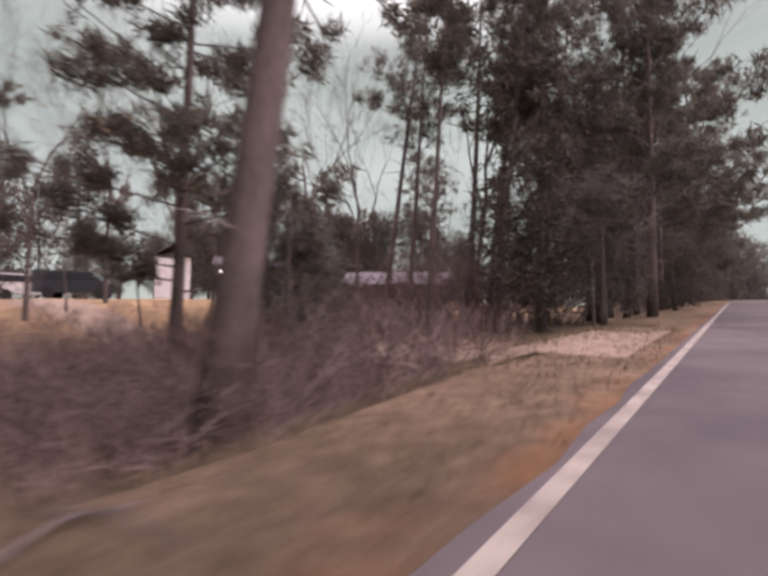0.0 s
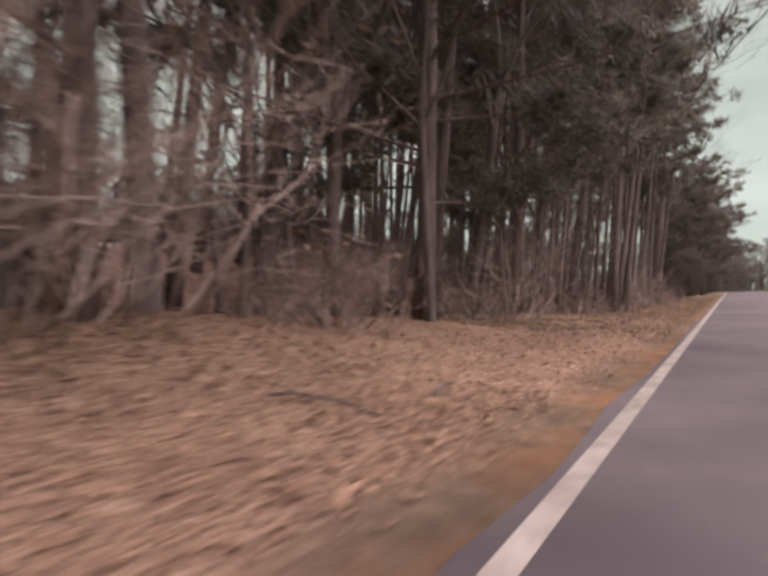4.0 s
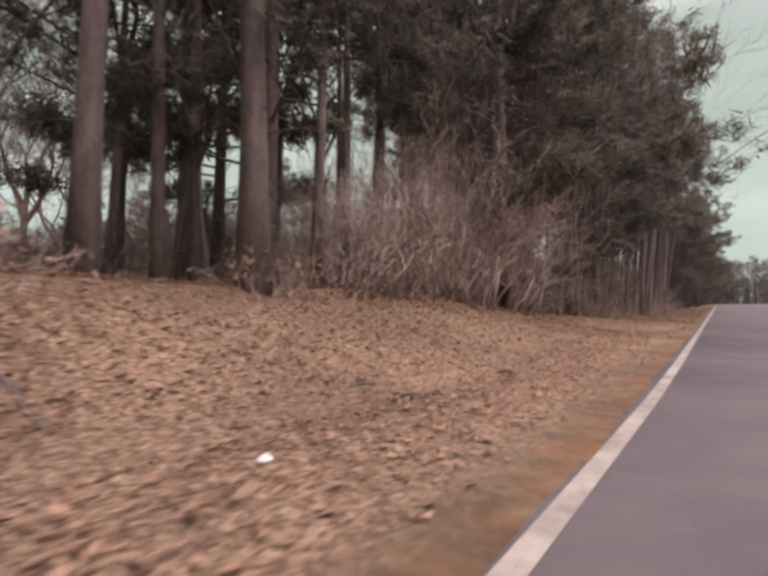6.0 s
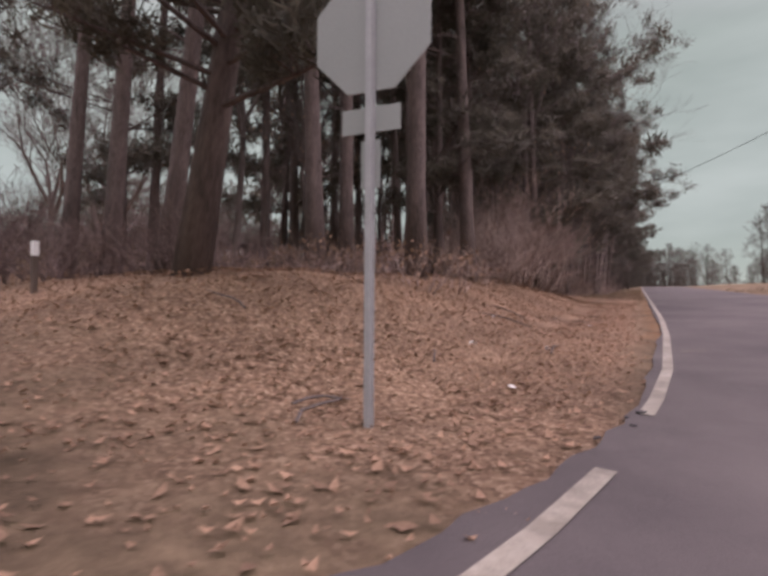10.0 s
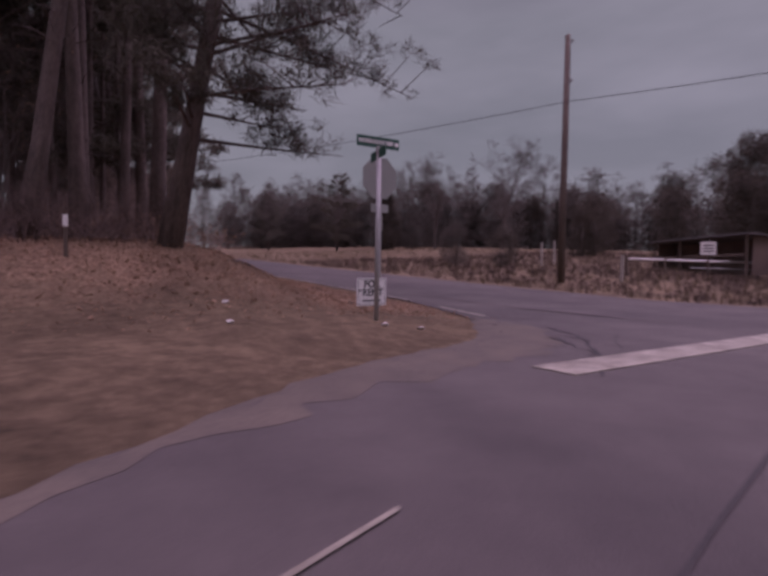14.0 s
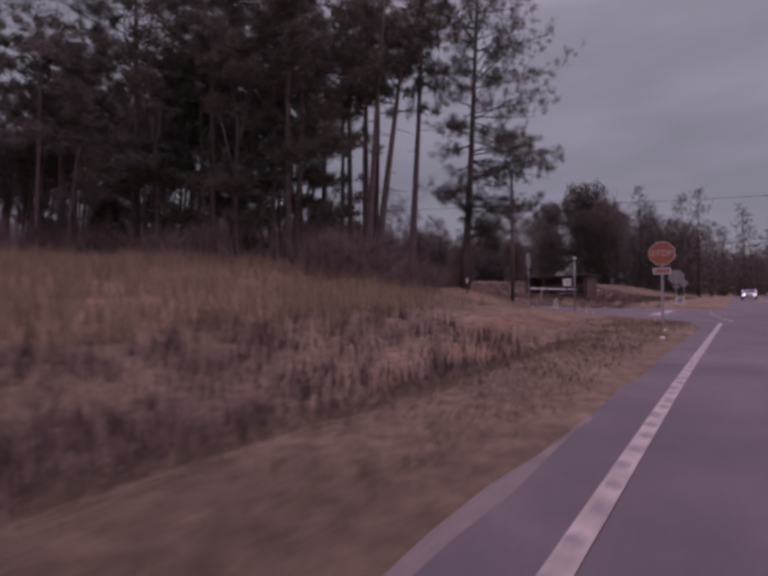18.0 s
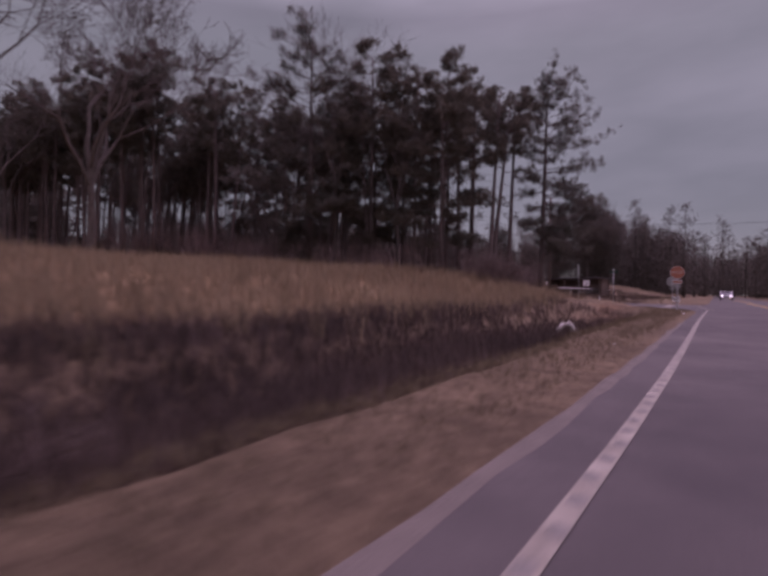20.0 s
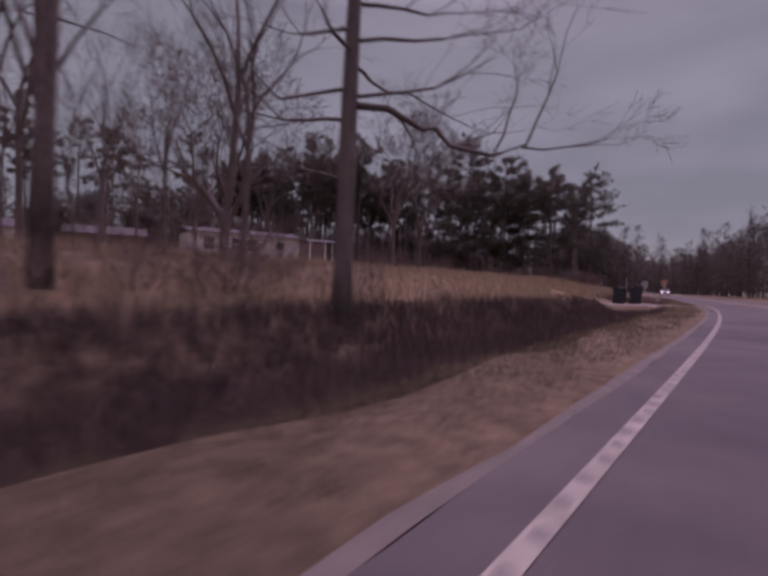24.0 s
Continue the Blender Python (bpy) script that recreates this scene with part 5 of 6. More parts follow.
# the rest of the wood: open at its south end, closer in the middle, thin again in the north
taken = [(-2.67, 7.9), (-4.75, 8.35), (-0.46, 6.4), (-5.7, 8.1), (-1.7, 10.95), (-1.6, 12.0), (0.2, 11.95), (-0.5, 13.6), (0.3, 15.4), (0.76, 63.5)]
for _ in range(3000):
    if len(taken) > 112:
        break
    y = rnd.uniform(9.0, 86)
    x = rnd.uniform(-8.5, 0.2 + 1.6 * smooth(36, 46, y))
    thin = 0.4 if y < 20 and x < -1 else 1.0 if y < 42 else 0.55 if y < 64 else 0.3
    if rnd.random() > thin or any((x - a) ** 2 + (y - b) ** 2 < 2.0 for a, b in taken) or (x > 0.6 and 8 < y < 13) or (y > 66 and abs(y - 70) < 4):
        continue
    if y > 60.5 and 145 < math.degrees(math.atan2(y - 59.9, x - 5.6)) < 175:
        continue
    taken.append((x, y))
    tilt = smooth(20, 34, y)
    lean = (rnd.gauss(0, 1.4) - 3.0 * tilt, rnd.gauss(0, 1.4) + 4.5 * tilt)
    if rnd.random() < (0.74 if y < 38 else 0.66):
        planted(PINE[0], PINES[rnd.randrange(5)], PINE[1], PINE[2], PINE[3], x, y, rnd.uniform(0.6, 0.74) + 0.13 * smooth(18, 28, y), None, lean)
    else:
        planted(BARE[0], BARES[rnd.randrange(4)], BARE[1], BARE[2], BARE[3], x, y, rnd.uniform(0.7, 1.1), None, lean)
for x, y, s in ((-7.4, 10.5, 0.7), (-6.4, 16.5, 0.9), (-7.6, 21, 1.0)):
    planted(PINE[0], EDGE_PINE, "pine at the wood's edge with low spreading limbs", PINE[2], PINE[3], x, y, s)
for x, y, s in ((-5.0, 12.0, 0.6), (-3.2, 13.4, 0.6), (-4.0, 17, 0.7)):
    planted(BARE[0], BARES[rnd.randrange(4)], BARE[1], BARE[2], BARE[3], x, y, s)

# the wood's western flank towards the field
for i in range(40):
    x, y = rnd.uniform(-13, -8.5), rnd.uniform(36, 60)
    planted(PINE[0], PINES[i % 5], "full-crowned pine on the wood's field side", PINE[2], PINE[3], x, y, rnd.uniform(0.8, 0.98))

for i in range(26):
    planted(SHRUB[0], DARK_BRUSH[1], "tall dark bare brush on the wood's field side", SHRUB[2], SHRUB[3], rnd.uniform(-12, -8.3), 10 + i * 1.5 + rnd.uniform(-1, 1), rnd.uniform(0.7, 1.0) + 0.5 * smooth(24, 34, 10 + i * 1.5))

# thicket along the wood's foot
for i in range(12):
    planted(SHRUB[0], BRUSH[(0, 2)[i % 2]], "tall thicket of arching pale twigs", SHRUB[2], SHRUB[3], rnd.uniform(-0.6, 1.1), 19 + i * 0.55 + rnd.uniform(-0.4, 0.4), rnd.uniform(1.0, 1.4))
for i in range(24):
    planted(SHRUB[0], DARK_BRUSH[i % 2], "dark bare brush closing the wood's edge", SHRUB[2], SHRUB[3], rnd.uniform(-1.6, 1.2), 27 + i * 1.4 + rnd.uniform(-0.6, 0.6), rnd.uniform(0.8, 1.2))
for i in range(30):
    planted(BARE[0], BARES[(1, 3)[i % 2]], "slender leafless sapling in the thicket", BARE[2], BARE[3], rnd.uniform(-3.0, 1.4), 22 + i * 1.35 + rnd.uniform(-0.7, 0.7), rnd.uniform(0.7, 1.05), None, (0, 2))
for i in range(38):
    y = rnd.uniform(13, 64)
    planted(SHRUB[0], BRUSH[rnd.randrange(4)], SHRUB[1], SHRUB[2], SHRUB[3], 0.3 + 0.5 * smooth(24, 30, y) + rnd.gauss(0, 0.6), y, rnd.uniform(0.4, 0.8))
for i in range(6):
    planted(SHRUB[0], BRUSH[(0, 2)[i % 2]], "dense thicket of arching bare twigs", SHRUB[2], SHRUB[3], rnd.uniform(-0.8, 0.6), rnd.uniform(16.8, 20.2), rnd.uniform(0.55, 0.85))
for i in range(9):
    planted(SHRUB[0], BRUSH[3], "small bare shrub with russet leaves", SHRUB[2], SHRUB[3], rnd.uniform(-2.2, 1.4), rnd.uniform(9.2, 13), rnd.uniform(0.6, 1.0))
for i in range(14):
    planted(SHRUB[0], DARK_BRUSH[i % 2], "dark bare undergrowth in the wood", SHRUB[2], SHRUB[3], rnd.uniform(-8.6, -0.5), rnd.uniform(11, 42), rnd.uniform(0.5, 0.85))
for i in range(36):
    planted(SHRUB[0], DARK_BRUSH[i % 2], "dark shrub in the roadside hollow", SHRUB[2], SHRUB[3], rnd.uniform(-7.5, 1.7), rnd.uniform(62.5, 69), rnd.uniform(0.7, 1.1))
for i in range(16):
    a, far = radians(106 + 1.4 * i + rnd.uniform(-0.5, 0.5)), rnd.uniform(17, 23)
    planted(SHRUB[0], DARK_BRUSH[1], "tall grey-brown bare brush along the drive", SHRUB[2], SHRUB[3], 5.6 + far * math.cos(a), 59.9 + far * math.sin(a), rnd.uniform(1.25, 1.7))
for x, y, s in ((-35.6, -1.7, 0.55), (-34.6, -1.3, 0.6), (-36.2, -0.9, 0.5)):
    planted(SHRUB[0], DARK_BRUSH[0], "dark brush clump beside the drive", SHRUB[2], "brush by the drive", *bend(x, y), s)
planted("evergreen_tree", CEDARS[1], "dense dark evergreen beside a big pine", "tree", "evergreens by the first road", -2.0, 67.4, 0.72)
planted("evergreen_tree", ROUNDS[1], "dense dark evergreen beside a big pine", "tree", "evergreens by the first road", -3.1, 68.6, 0.5)
planted(PINE[0], EDGE_PINE, "wide-crowned pine behind the roadside hollow", PINE[2], PINE[3], -7.6, 68.4, 0.95, 20, (0, 2))
for i in range(14):
    a, far = radians(146 + 1.5 * i), rnd.uniform(13, 26)
    planted(SHRUB[0], DARK_BRUSH[i % 2], "grey-brown bare brush before the houses", SHRUB[2], SHRUB[3], 5.6 + far * math.cos(a), 59.9 + far * math.sin(a), rnd.uniform(0.8, 1.15))
for i in range(12):
    a, far = radians(128 + 3.2 * i), rnd.uniform(24, 34)
    planted(BARE[0], BARES[i % 4], "slender leafless tree near the houses", BARE[2], BARE[3], 5.6 + far * math.cos(a), 59.9 + far * math.sin(a), rnd.uniform(0.6, 0.9))
# low brush and saplings on the bank's crest
for i in range(22):
    planted(SHRUB[0], (DARK_BRUSH[0], BRUSH[3])[i % 2], "low brown brush at the foot of the pines", SHRUB[2], SHRUB[3], rnd.uniform(-6.5, 0.4), rnd.uniform(7.6, 12), rnd.uniform(0.3, 0.55))
for i in range(30):
    x = -10 + i * 0.32 + rnd.uniform(-0.2, 0.2)
    planted(SHRUB[0], DARK_BRUSH[i % 2], "dark bare brush at the wood's south edge", SHRUB[2], SHRUB[3], x, 6.4 + rnd.uniform(-1.0, 1.2) + 1.2 * smooth(-6, -2, x), rnd.uniform(0.4, 0.65) + 0.45 * smooth(-4, -7, x))
for x, y, s in ((-3.6, 11.4, 0.6), (-5.6, 14.0, 0.7), (-2.2, 13.0, 0.5), (-1.4, 16.0, 0.6), (0.2, 21.5, 0.65), (0.4, 27.0, 0.7), (0.9, 34.0, 0.7), (0.3, 38.5, 0.6)):
    planted(BARE[0], BARES[(1, 3)[int(y) % 2]], "slender leafless sapling among the pines", BARE[2], BARE[3], x, y, s)
# trees along the first road farther back
for i in range(30):
    y = 75 + i * 3.6 + rnd.uniform(-1, 1)
    x = 2.6 + rnd.uniform(-2.6, 0.6)
    if i % 3 == 0:
        planted("evergreen_tree", ROUNDS[i % 2], "dense dark evergreen at the roadside", "tree", "evergreens by the first road", x, y, rnd.uniform(0.5, 0.8))
    else:
        planted(PINE[0], (PINES[i % 5], EDGE_PINE)[i % 2], PINE[1], PINE[2], PINE[3], x, y, rnd.uniform(0.7, 1.0))
for i in range(11):
    planted("evergreen_tree", ROUNDS[(2, 0)[i % 2]], "dense dark evergreen at the roadside", "tree", "evergreens by the first road", rnd.uniform(-1.6, 1.9), 77.5 + i * 3.6 + rnd.uniform(-0.8, 0.8), rnd.uniform(0.8, 1.15))
for i in range(26):
    kind = (ROUNDS[0], PINES[i % 5], ROUNDS[2])[i % 3]
    planted("evergreen_tree", kind, "dark tree behind the parked vehicles", "tree", "trees behind the parked vehicles", -60 + i * 1.9 + rnd.uniform(-1, 1), 94 + rnd.uniform(-4, 8), rnd.uniform(0.75, 1.1) * (0.7 if i % 3 == 1 else 1.0))
for i in range(6):
    planted("evergreen_tree", (CEDARS[1], ROUNDS[1], ROUNDS[0])[i % 3], "dark evergreen in the wood's lower storey", "tree", "evergreens of the wood", rnd.uniform(-9.5, -6.5), rnd.uniform(18, 60), rnd.uniform(0.3, 0.5))

# ---- distant woods ----
def far_wood(name, ends, count, deep, h0, h1, mat, seed, label, z=0.6):
    r = random.Random(seed)
    s = Shape()
    a, b = Vector(ends[0]), Vector(ends[1])
    for _ in range(count):
        p = a.lerp(b, r.random()) + Vector((r.gauss(0, deep), r.gauss(0, deep)))
        base = z + lift(p.x, p.y)
        h, w = r.uniform(h0, h1), r.uniform(2.0, 3.6)
        bare = r.random() < 0.12
        s.tube([(p.x, p.y, base - 0.5), (p.x + r.gauss(0, 0.3), p.y, base + h * 0.9)], [0.14, 0.04], 4, False)
        for _ in range(34 if bare else 130):
            t = r.uniform(0.04, 1.0)
            rad = w * math.sqrt(max(0.06, 1 - (1.75 * t - 0.75) ** 2)) * r.uniform(0.25, 1)
            an = r.uniform(0, 6.28)
            q = Vector((p.x + math.cos(an) * rad, p.y + math.sin(an) * rad, base + t * h))
            if bare:
                s.tube([(p.x, p.y, base + t * h * 0.8), q], [0.05, 0.012], 3, False)
                tuft(s, q, r.uniform(0.4, 0.8), r, 2)
            else:
                tuft(s, q, r.uniform(0.6, 1.2), r, 6)
    tagged(new(name, s.mesh(name, mat)), label, "woods", kind="stuff")


far_wood("far_woods", ((38, 120), (95, 34)), 190, 8, 10, 17, M_CEDAR, 201, "distant mixed wood behind the eastern field")
far_wood("bare_woods", ((30, 100), (80, 30)), 150, 5, 7, 12, M_CEDAR, 202, "distant brown bare wood behind the eastern field")
far_wood("roadside_woods", ((64, 12), (260, 12)), 200, 6, 12, 18, M_CEDAR, 203, "dark trees along the crossing road to the east")
far_wood("opposite_woods", ((46, -24), (260, -18)), 200, 6, 12, 18, M_CEDAR, 204, "dark trees across the crossing road to the east")
far_wood("road_end_woods", ((225, -14), (230, 16)), 70, 5, 12, 18, M_CEDAR, 205, "dark trees where the crossing road bends away")
far_wood("north_woods", ((-70, 150), (40, 190)), 120, 12, 8, 15, M_CEDAR, 206, "distant wood beyond the houses", 0.0)
far_wood("west_woods", ((-130, 48), (-48, 74)), 230, 7, 9, 15, M_CEDAR, 207, "dark wood behind the mobile home", 1.6)
far_wood("road_bend_woods", ((-6, 175), (22, 185)), 30, 6, 8, 13, M_CEDAR, 208, "dark trees where the first road bends away", 0.0)
for x, y, s in ((39, 25, 0.85), (42, 27.5, 0.8), (36.5, 24.5, 0.7), (21, 19, 0.4), (19.5, 21.5, 0.45), (47, 30, 0.9)):
    planted("evergreen_tree", ROUNDS[1], "dark evergreen by the gate", "tree", "evergreens by the gate", x, y, s)
for i in range(22):
    x, y = 34 + 50 * (i / 21) + rnd.gauss(0, 2), 90 - 60 * (i / 21) + rnd.gauss(0, 2)
    planted("evergreen_tree", ROUNDS[i % 3], "dark round-topped tree in the far treeline", "tree", "trees of the far treeline", x, y, rnd.uniform(0.8, 1.2))
for x, y, s in ((52, 14, 1.25), (57, 11.5, 1.15), (62, 13.5, 1.0), (48, 17.5, 0.9), (44, 21, 0.75)):
    planted("evergreen_tree", ROUNDS[(0, 2)[int(x) % 2]], "broad round-topped evergreen by the crossing road", "tree", "evergreens by the crossing road", x, y, s)
for x, y, s in ((60, 16, 1.5), (64.5, 13.5, 1.55), (69, 15, 1.4), (57, 20, 1.2), (77, 10.5, 1.15), (84, 9, 1.1), (92, 8.5, 1.15), (101, 8, 1.2), (112, 8, 1.3), (126, 8, 1.4)):
    planted("evergreen_tree", ROUNDS[(2, 0, 1)[int(x) % 3]], "broad round-topped evergreen by the crossing road", "tree", "evergreens by the crossing road", x, y, s)
for x, y, s in ((42, 52, 0.9), (47, 44, 1.0)):
    planted("poplar_tree", TALL_BARE, "tall slim leafless tree beyond the field", "tree", "lone trees beyond the field", x, y, 0.6 * s)
for x, y, s, kind in ((32, 62, 0.62, EDGE_PINE), (38, 58, 0.95, CEDARS[0]), (25, 71, 0.5, EDGE_PINE), (41, 56, 0.7, CEDARS[1])):
    planted("evergreen_tree", kind, "dark evergreen standing above the far treeline", "tree", "evergreens beyond the field", x, y, s)

# west: trees round the house
planted("oak_tree", OAK, "wide leafless oak beside the mobile home", "tree", "", *bend(-41.1, 31.3), 1.0)
planted("tall_tree", TALL_BARE, "tall leafless tree behind the field", "tree", "", *bend(-30.2, 20.7), 0.74)
planted("tall_tree", TALL_BARE, "tall leafless tree with a fan crown", "tree", "", *bend(-23.6, 20.9), 0.64, 120)
for i in range(76):
    x, y = rnd.uniform(-88, -14), rnd.uniform(46, 66)
    kind = rnd.random()
    if kind < 0.4:
        planted(PINE[0], PINES[rnd.randrange(5)], "pine behind the house", "tree", "pines behind the house", x, y, rnd.uniform(0.6, 0.85))
    elif kind < 0.7:
        planted(BARE[0], BARES[(0, 2)[i % 2]], "leafless tree behind the house", "tree", "bare trees behind the house", x, y, rnd.uniform(0.8, 1.1))
    else:
        planted("evergreen_tree", ROUNDS[rnd.randrange(3)], "dark evergreen behind the house", "tree", "evergreens behind the house", x, y, rnd.uniform(0.6, 0.95))
# dark edge growth at the field's east side
for i in range(16):
    y = 14 + i * 2.6
    planted(SHRUB[0], DARK_BRUSH[i % 2], "dark brush at the field's edge", "shrub", "brush at the field's edge", -8.8 + rnd.gauss(0, 0.5), y, rnd.uniform(0.5, 0.9))


def limb_tree():
    """Straight roadside tree with a long crooked limb towards the road."""
    r = random.Random(5)
    wood, limbs, tips = Shape(), Shape(), []
    stem = [Vector((0, 0, -0.2)), Vector((0.02, 0, 1.0)), Vector((0.05, 0.02, 3.9)), Vector((0.12, 0.03, 7)), Vector((0.2, 0.0, 12))]
    wood.tube(stem, [0.25, 0.165, 0.15, 0.11, 0.04], 10)
    limbs.tube([(0.05, 0, 3.95), (0.75, 0.1, 3.95), (1.4, 0.0, 3.55), (1.62, 0, 3.6), (1.9, 0.05, 3.3), (2.7, 0.1, 3.15), (3.3, 0.0, 3.35)], [0.075, 0.065, 0.055, 0.05, 0.045, 0.035, 0.025], 6)
    for p, d, L in (((2.7, 0.1, 3.15), (0.4, 0.2, 0.5), 1.4), ((3.3, 0, 3.35), (0.5, 0, 0.9), 1.5), ((3.2, 0, 3.3), (0.9, -0.3, -0.25), 1.2), ((0.8, 0.1, 3.95), (0.7, 0.3, -0.5), 1.1), ((1.9, 0.05, 3.3), (0.6, 0.5, 0.4), 1.2)):
        grow(limbs, tips, Vector(p), Vector(d).normalized(), L, 0.025, 4, r, 0.8, 4)
    for z, a, L in ((4.9, 0.1, 1.6), (5.1, 3.0, 1.3), (5.6, 1.2, 1.5), (6.1, -0.2, 1.7), (6.4, 2.6, 1.4), (6.9, 0.4, 1.5), (7.4, 3.5, 1.4), (7.8, -0.8, 1.5), (8.4, 1.9, 1.2), (9.0, 0.2, 1.2), (4.4, 2.9, 1.3), (5.9, 4.2, 1.2), (3.0, 3.3, 0.9)):
        grow(limbs, tips, along(stem, 0.25 + 0.75 * (z - 1) / 11), Vector((math.cos(a), math.sin(a), 0.12)).normalized(), L, 0.045, 4, r, 0.8, 4)
    return [("trunk", wood.mesh("trunk", M_GREYBARK, True)), ("crown", limbs.mesh("crown", M_GREYBARK, True))]


planted("roadside_tree", limb_tree(), "leafless roadside tree with a long crooked limb", "tree", "", *bend(-65.4, 3.4), 1.0, -62)
planted("roadside_tree", PINES[3], "big dark pine in the roadside clump", "tree", "trees at the west end", *bend(-68.7, 6.9), 0.95)
planted("roadside_tree", BARES[2], "leafless ivy-clad tree in the roadside clump", "tree", "trees at the west end", *bend(-61.3, 10.6), 0.8)
for x, y, s in ((-71.5, 10.0, 0.8), (-70, 14, 0.9), (-75, 7.5, 0.9), (-66, 15, 0.8)):
    planted(BARE[0], BARES[(0, 2)[int(x) % 2]], "leafless tree in the roadside clump", "tree", "trees at the west end", *bend(x, y), s)
for x, y, s in ((-66.5, 18, 0.45), (-70, 17, 0.5), (-73, 12, 0.4)):
    planted("evergreen_tree", ROUNDS[1], "dark evergreen in the roadside clump", "tree", "trees at the west end", *bend(x, y), s)
for x, y, s in ((-63, 19, 0.7), (-58, 22, 0.6), (-60, 27, 0.7), (-54, 25, 0.55), (-52, 31, 0.7), (-67, 24, 0.8), (-48, 27, 0.5), (-71, 20, 0.8)):
    planted(BARE[0], BARES[(0, 2)[int(x) % 2]], "leafless tree on the lawn before the house", "tree", "trees at the west end", *bend(x, y), s)
for i in range(12):
    planted(BARE[0], BARES[i % 4], "leafless tree in the roadside clump", "tree", "trees at the west end", *bend(rnd.uniform(-74, -62), rnd.uniform(7.5, 17)), rnd.uniform(0.5, 0.8))
for i in range(16):
    planted(SHRUB[0], DARK_BRUSH[i % 2], "dark brush in the roadside clump", "shrub", "brush at the west end", *bend(rnd.uniform(-73, -60), rnd.uniform(4.5, 10)), rnd.uniform(0.5, 0.9))


# ---- grasses and leaves ----
def tufts_of_grass(name, mat, label, spots, blades, height, width, seed, category="grass"):
    r = random.Random(seed)
    s = Shape()
    for x, y, k in spots:
        z = ground_z(x, y) - 0.02
        for _ in range(blades):
            a = r.uniform(0, 6.28)
            p = Vector((x + r.gauss(0, 0.09), y + r.gauss(0, 0.09), z))
            d = Vector((math.cos(a), math.sin(a), 0))
            w = Vector((-d.y, d.x, 0)) * width
            hh = height * k * r.uniform(0.5, 1.1)
            s.tri(p - w, p + w, p + d * hh * r.uniform(0.05, 0.5) + Vector((0, 0, hh)))
    tagged(new(name, s.mesh(name, mat)), label, category, kind="stuff")


def scatter(n, x0, x1, y0, y1, keep, seed):
    r = random.Random(seed)
    out = []
    while len(out) < n:
        x, y = r.uniform(x0, x1), r.uniform(y0, y1)
        k = keep(x, y)
        if k > 0 and r.random() < k:
            out.append((x, y, r.uniform(0.6, 1.15)))
    return out


def sedge_field(x, y):
    a, b = off_road(x, y)
    return (smooth(4.6, 6.6, b) * smooth(-8.0, -9.5, x) * (1 - 0.75 * smooth(8, 30, b)) * (1 - 0.65 * smooth(-41, -46, x)) * (1 if abs(x + 39.2) > 3.8 or y > 6 else 0)) if x > -78 else 0


tufts_of_grass("sedge_grass", M_SEDGE, "tall tan broom sedge filling the field", scatter(11500, -78, -8, 0, 34, sedge_field, 1), 9, 0.62, 0.011, 2)
tufts_of_grass("ditch_weeds", M_WEED, "dark dead weeds along the ditch", scatter(15000, -80, -12, -3, 8, lambda x, y: (0.15 + 0.85 * smooth(-17, -30, x)) * (1.0 - 0.8 * smooth(5.0, 6.6, off_road(x, y)[1])) if 2.15 < off_road(x, y)[1] < 6.6 and abs(x + 39.2) > 4.2 else 0, 3), 9, 0.42, 0.008, 4)
tufts_of_grass("verge_grass", M_BLADE, "short brown winter grass on the verge", scatter(9000, -80, -4, -3.2, 3, lambda x, y: 1.0 if 0.75 < off_road(x, y)[1] < 3.0 and abs(x + 41.0) > 1.7 else 0, 5), 7, 0.10, 0.006, 6)
tufts_of_grass("roadside_grass", M_BLADE, "short dry grass on the verge of the first road", scatter(6000, -2, 4.7, 30, 74, lambda x, y: 1.0 if 0.3 < off_road(x, y)[0] < 3.4 else 0, 7), 7, 0.10, 0.006, 8)
tufts_of_grass("brown_weeds", M_WEED, "brown dead weeds between the junction and the far wood", scatter(5200, 11.8, 42, 1.5, 34, lambda x, y: 1.0 if x > 12.2 + 0.02 * y else 0, 12), 8, 0.36, 0.011, 13)
tufts_of_grass("field_grass", M_BLADE, "pale dry grass of the far field", scatter(2600, 11.8, 46, 0, 60, lambda x, y: 1.0, 9), 6, 0.4, 0.016, 10)


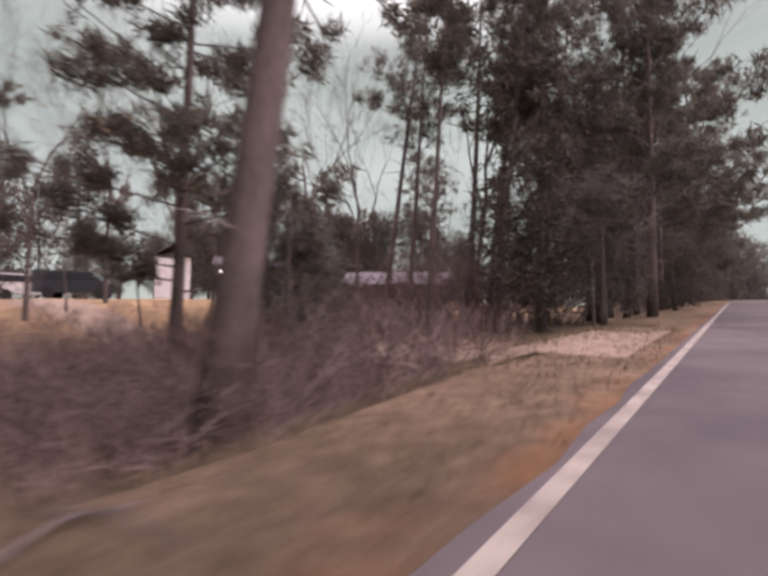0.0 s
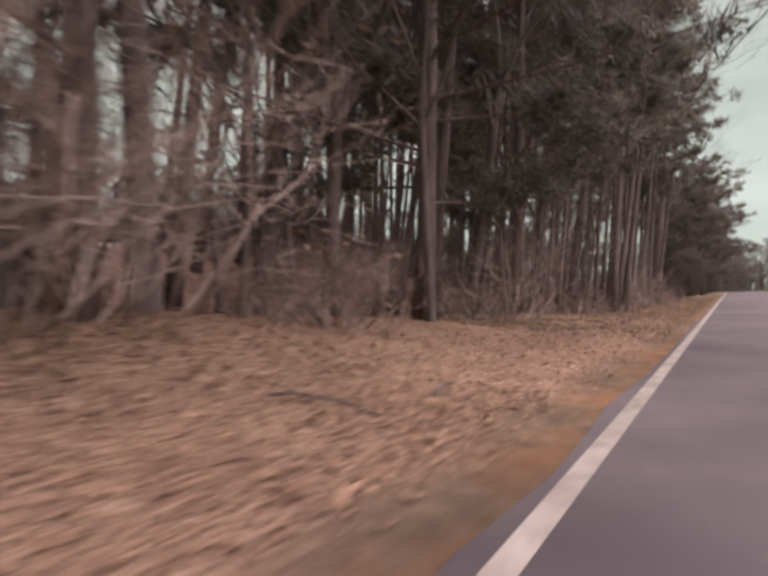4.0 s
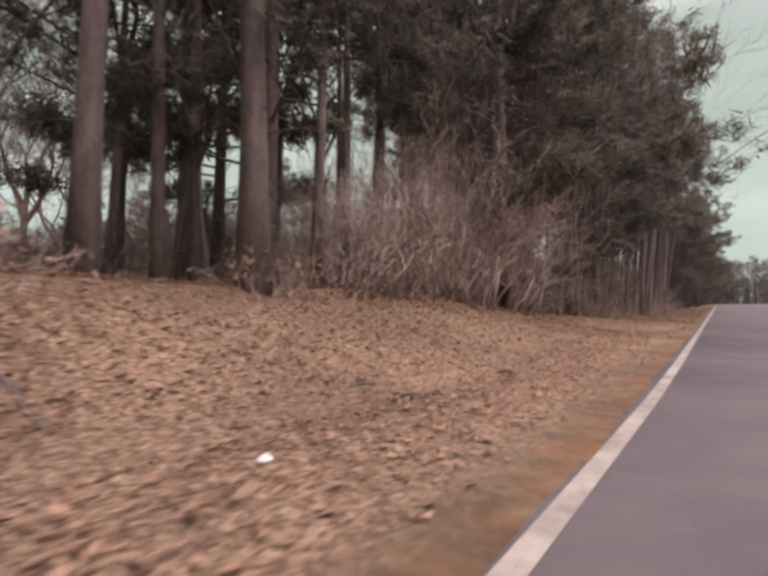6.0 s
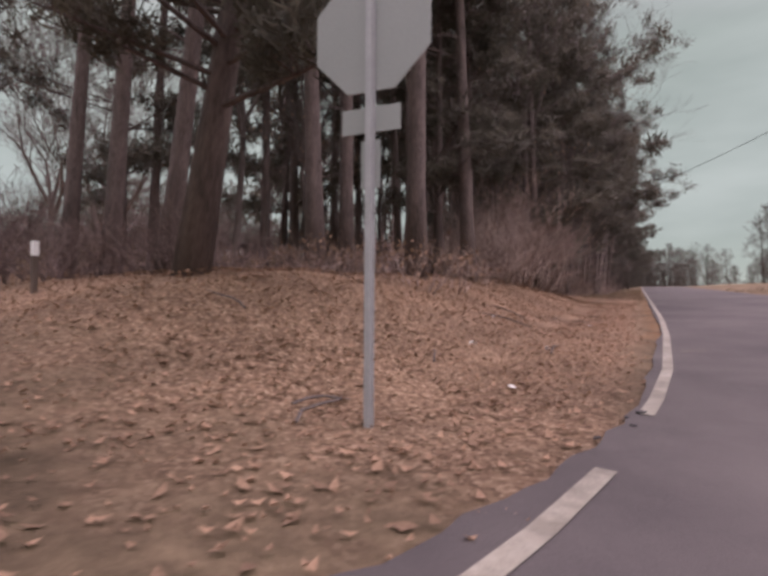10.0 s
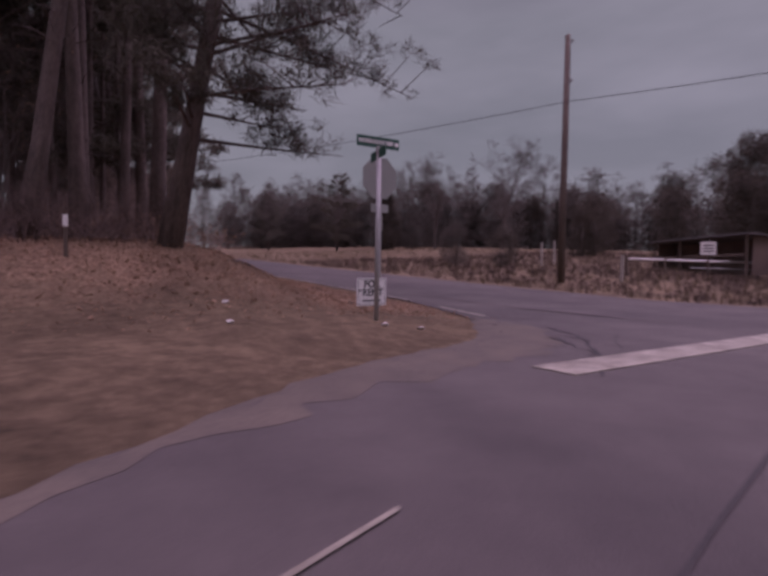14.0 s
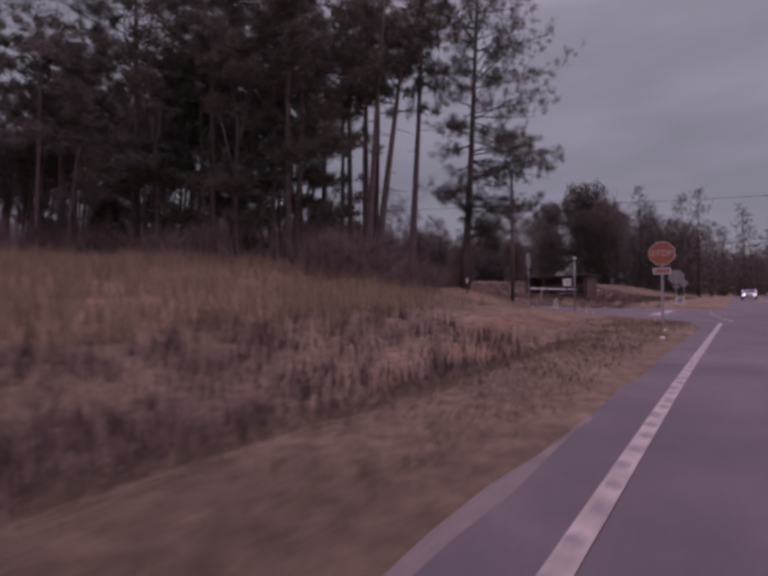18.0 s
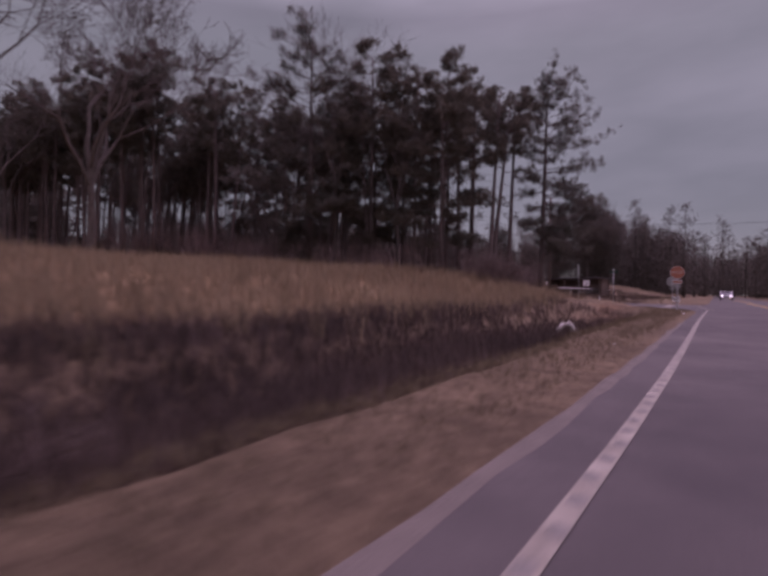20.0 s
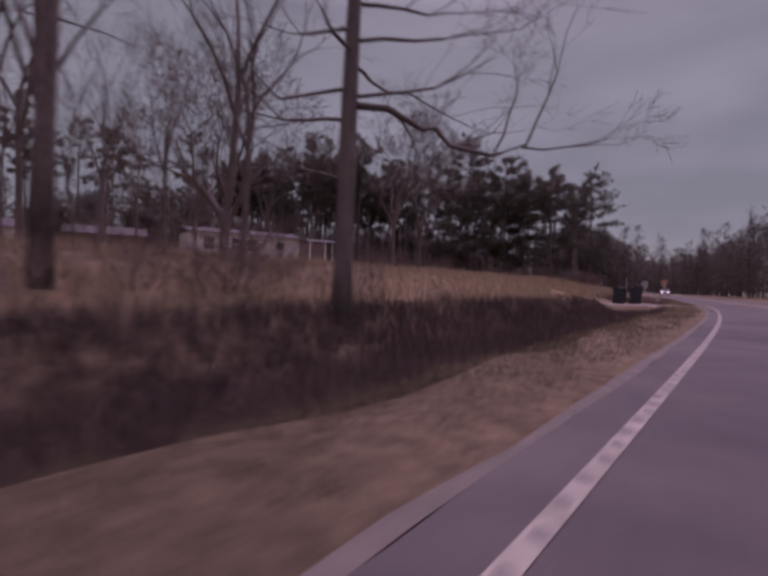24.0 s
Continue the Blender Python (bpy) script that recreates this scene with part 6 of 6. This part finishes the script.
def fallen_leaves(name, n, x0, x1, y0, y1, keep, seed, label):
    r = random.Random(seed)
    s = Shape()
    for x, y, k in scatter(n, x0, x1, y0, y1, keep, seed):
        z = ground_z(x, y) + 0.012
        a = r.uniform(0, 6.28)
        k *= r.choice((0.7, 0.9, 1.1, 1.5))
        L, W = 0.034 * k, 0.022 * k
        d, w = Vector((math.cos(a), math.sin(a), r.uniform(-0.35, 0.35))) * L, Vector((-math.sin(a), math.cos(a), r.uniform(-0.3, 0.3))) * W
        p = Vector((x, y, z + r.uniform(0, 0.02)))
        up = Vector((0, 0, r.uniform(0.005, 0.02)))
        i = len(s.v)
        s.v += [p - d + up, p - w * 0.8, p + d + up, p + w * 0.8, p - Vector((0, 0, 0.004))]
        s.f += [(i, i + 1, i + 4), (i + 1, i + 2, i + 4), (i + 2, i + 3, i + 4), (i + 3, i, i + 4)]
    tagged(new(name, s.mesh(name, M_DRYLEAF)), label, "leaves", kind="stuff")


fallen_leaves("fallen_leaves", 26000, -4, 4.8, -1, 26, lambda x, y: smooth(0.25, 1.0, off_road(x, y)[0]) * (1 - 0.7 * smooth(4, 8, off_road(x, y)[0])) * smooth(1.5, 5.5, y) if off_road(x, y)[1] > 1.5 + 0.25 * max(0, 4 - x) else 0, 11, "brown oak leaves strewn over the bank")
fallen_leaves("verge_leaves", 9000, -1, 4.8, 26, 60, lambda x, y: 1.0 if 0.35 < off_road(x, y)[0] < 4.5 else 0, 12, "brown leaves on the verge")


def undergrowth(name, spots, per, height, seed, label):
    """Bare arching twigs of the thin lower storey."""
    r = random.Random(seed)
    s = Shape()
    for x, y, k in spots:
        z = ground_z(x, y) - 0.03
        for _ in range(per):
            a, h = r.uniform(0, 6.28), height * k * r.uniform(0.5, 1.1)
            d = Vector((math.cos(a), math.sin(a), 0)) * h * r.uniform(0.2, 0.9)
            p = Vector((x + r.gauss(0, 0.25), y + r.gauss(0, 0.25), z))
            q = p + d * 0.45 + Vector((0, 0, h * 0.75))
            e = p + d + Vector((0, 0, h * r.uniform(0.6, 1.0)))
            s.tube([p, q, e], [0.008, 0.006, 0.003], 3, False)
            for _ in range(3):
                m = q.lerp(e, r.random())
                s.tube([m, m + Vector((r.gauss(0, 0.2), r.gauss(0, 0.2), r.gauss(0.05, 0.15))) * h * 0.9], [0.004, 0.002], 3, False)
    tagged(new(name, s.mesh(name, M_BRUSH)), label, "undergrowth", kind="stuff")


undergrowth("undergrowth", scatter(520, -13, 1.2, 44, 74, lambda x, y: 1.0 if abs(y - 70.3) > 1.6 else 0, 31), 9, 1.25, 32, "grey-brown bare undergrowth beneath the trees")
undergrowth("thin_undergrowth", scatter(230, -8, 0.9, 10, 44, lambda x, y: 1.0, 33), 6, 0.8, 34, "thin bare undergrowth inside the wood")
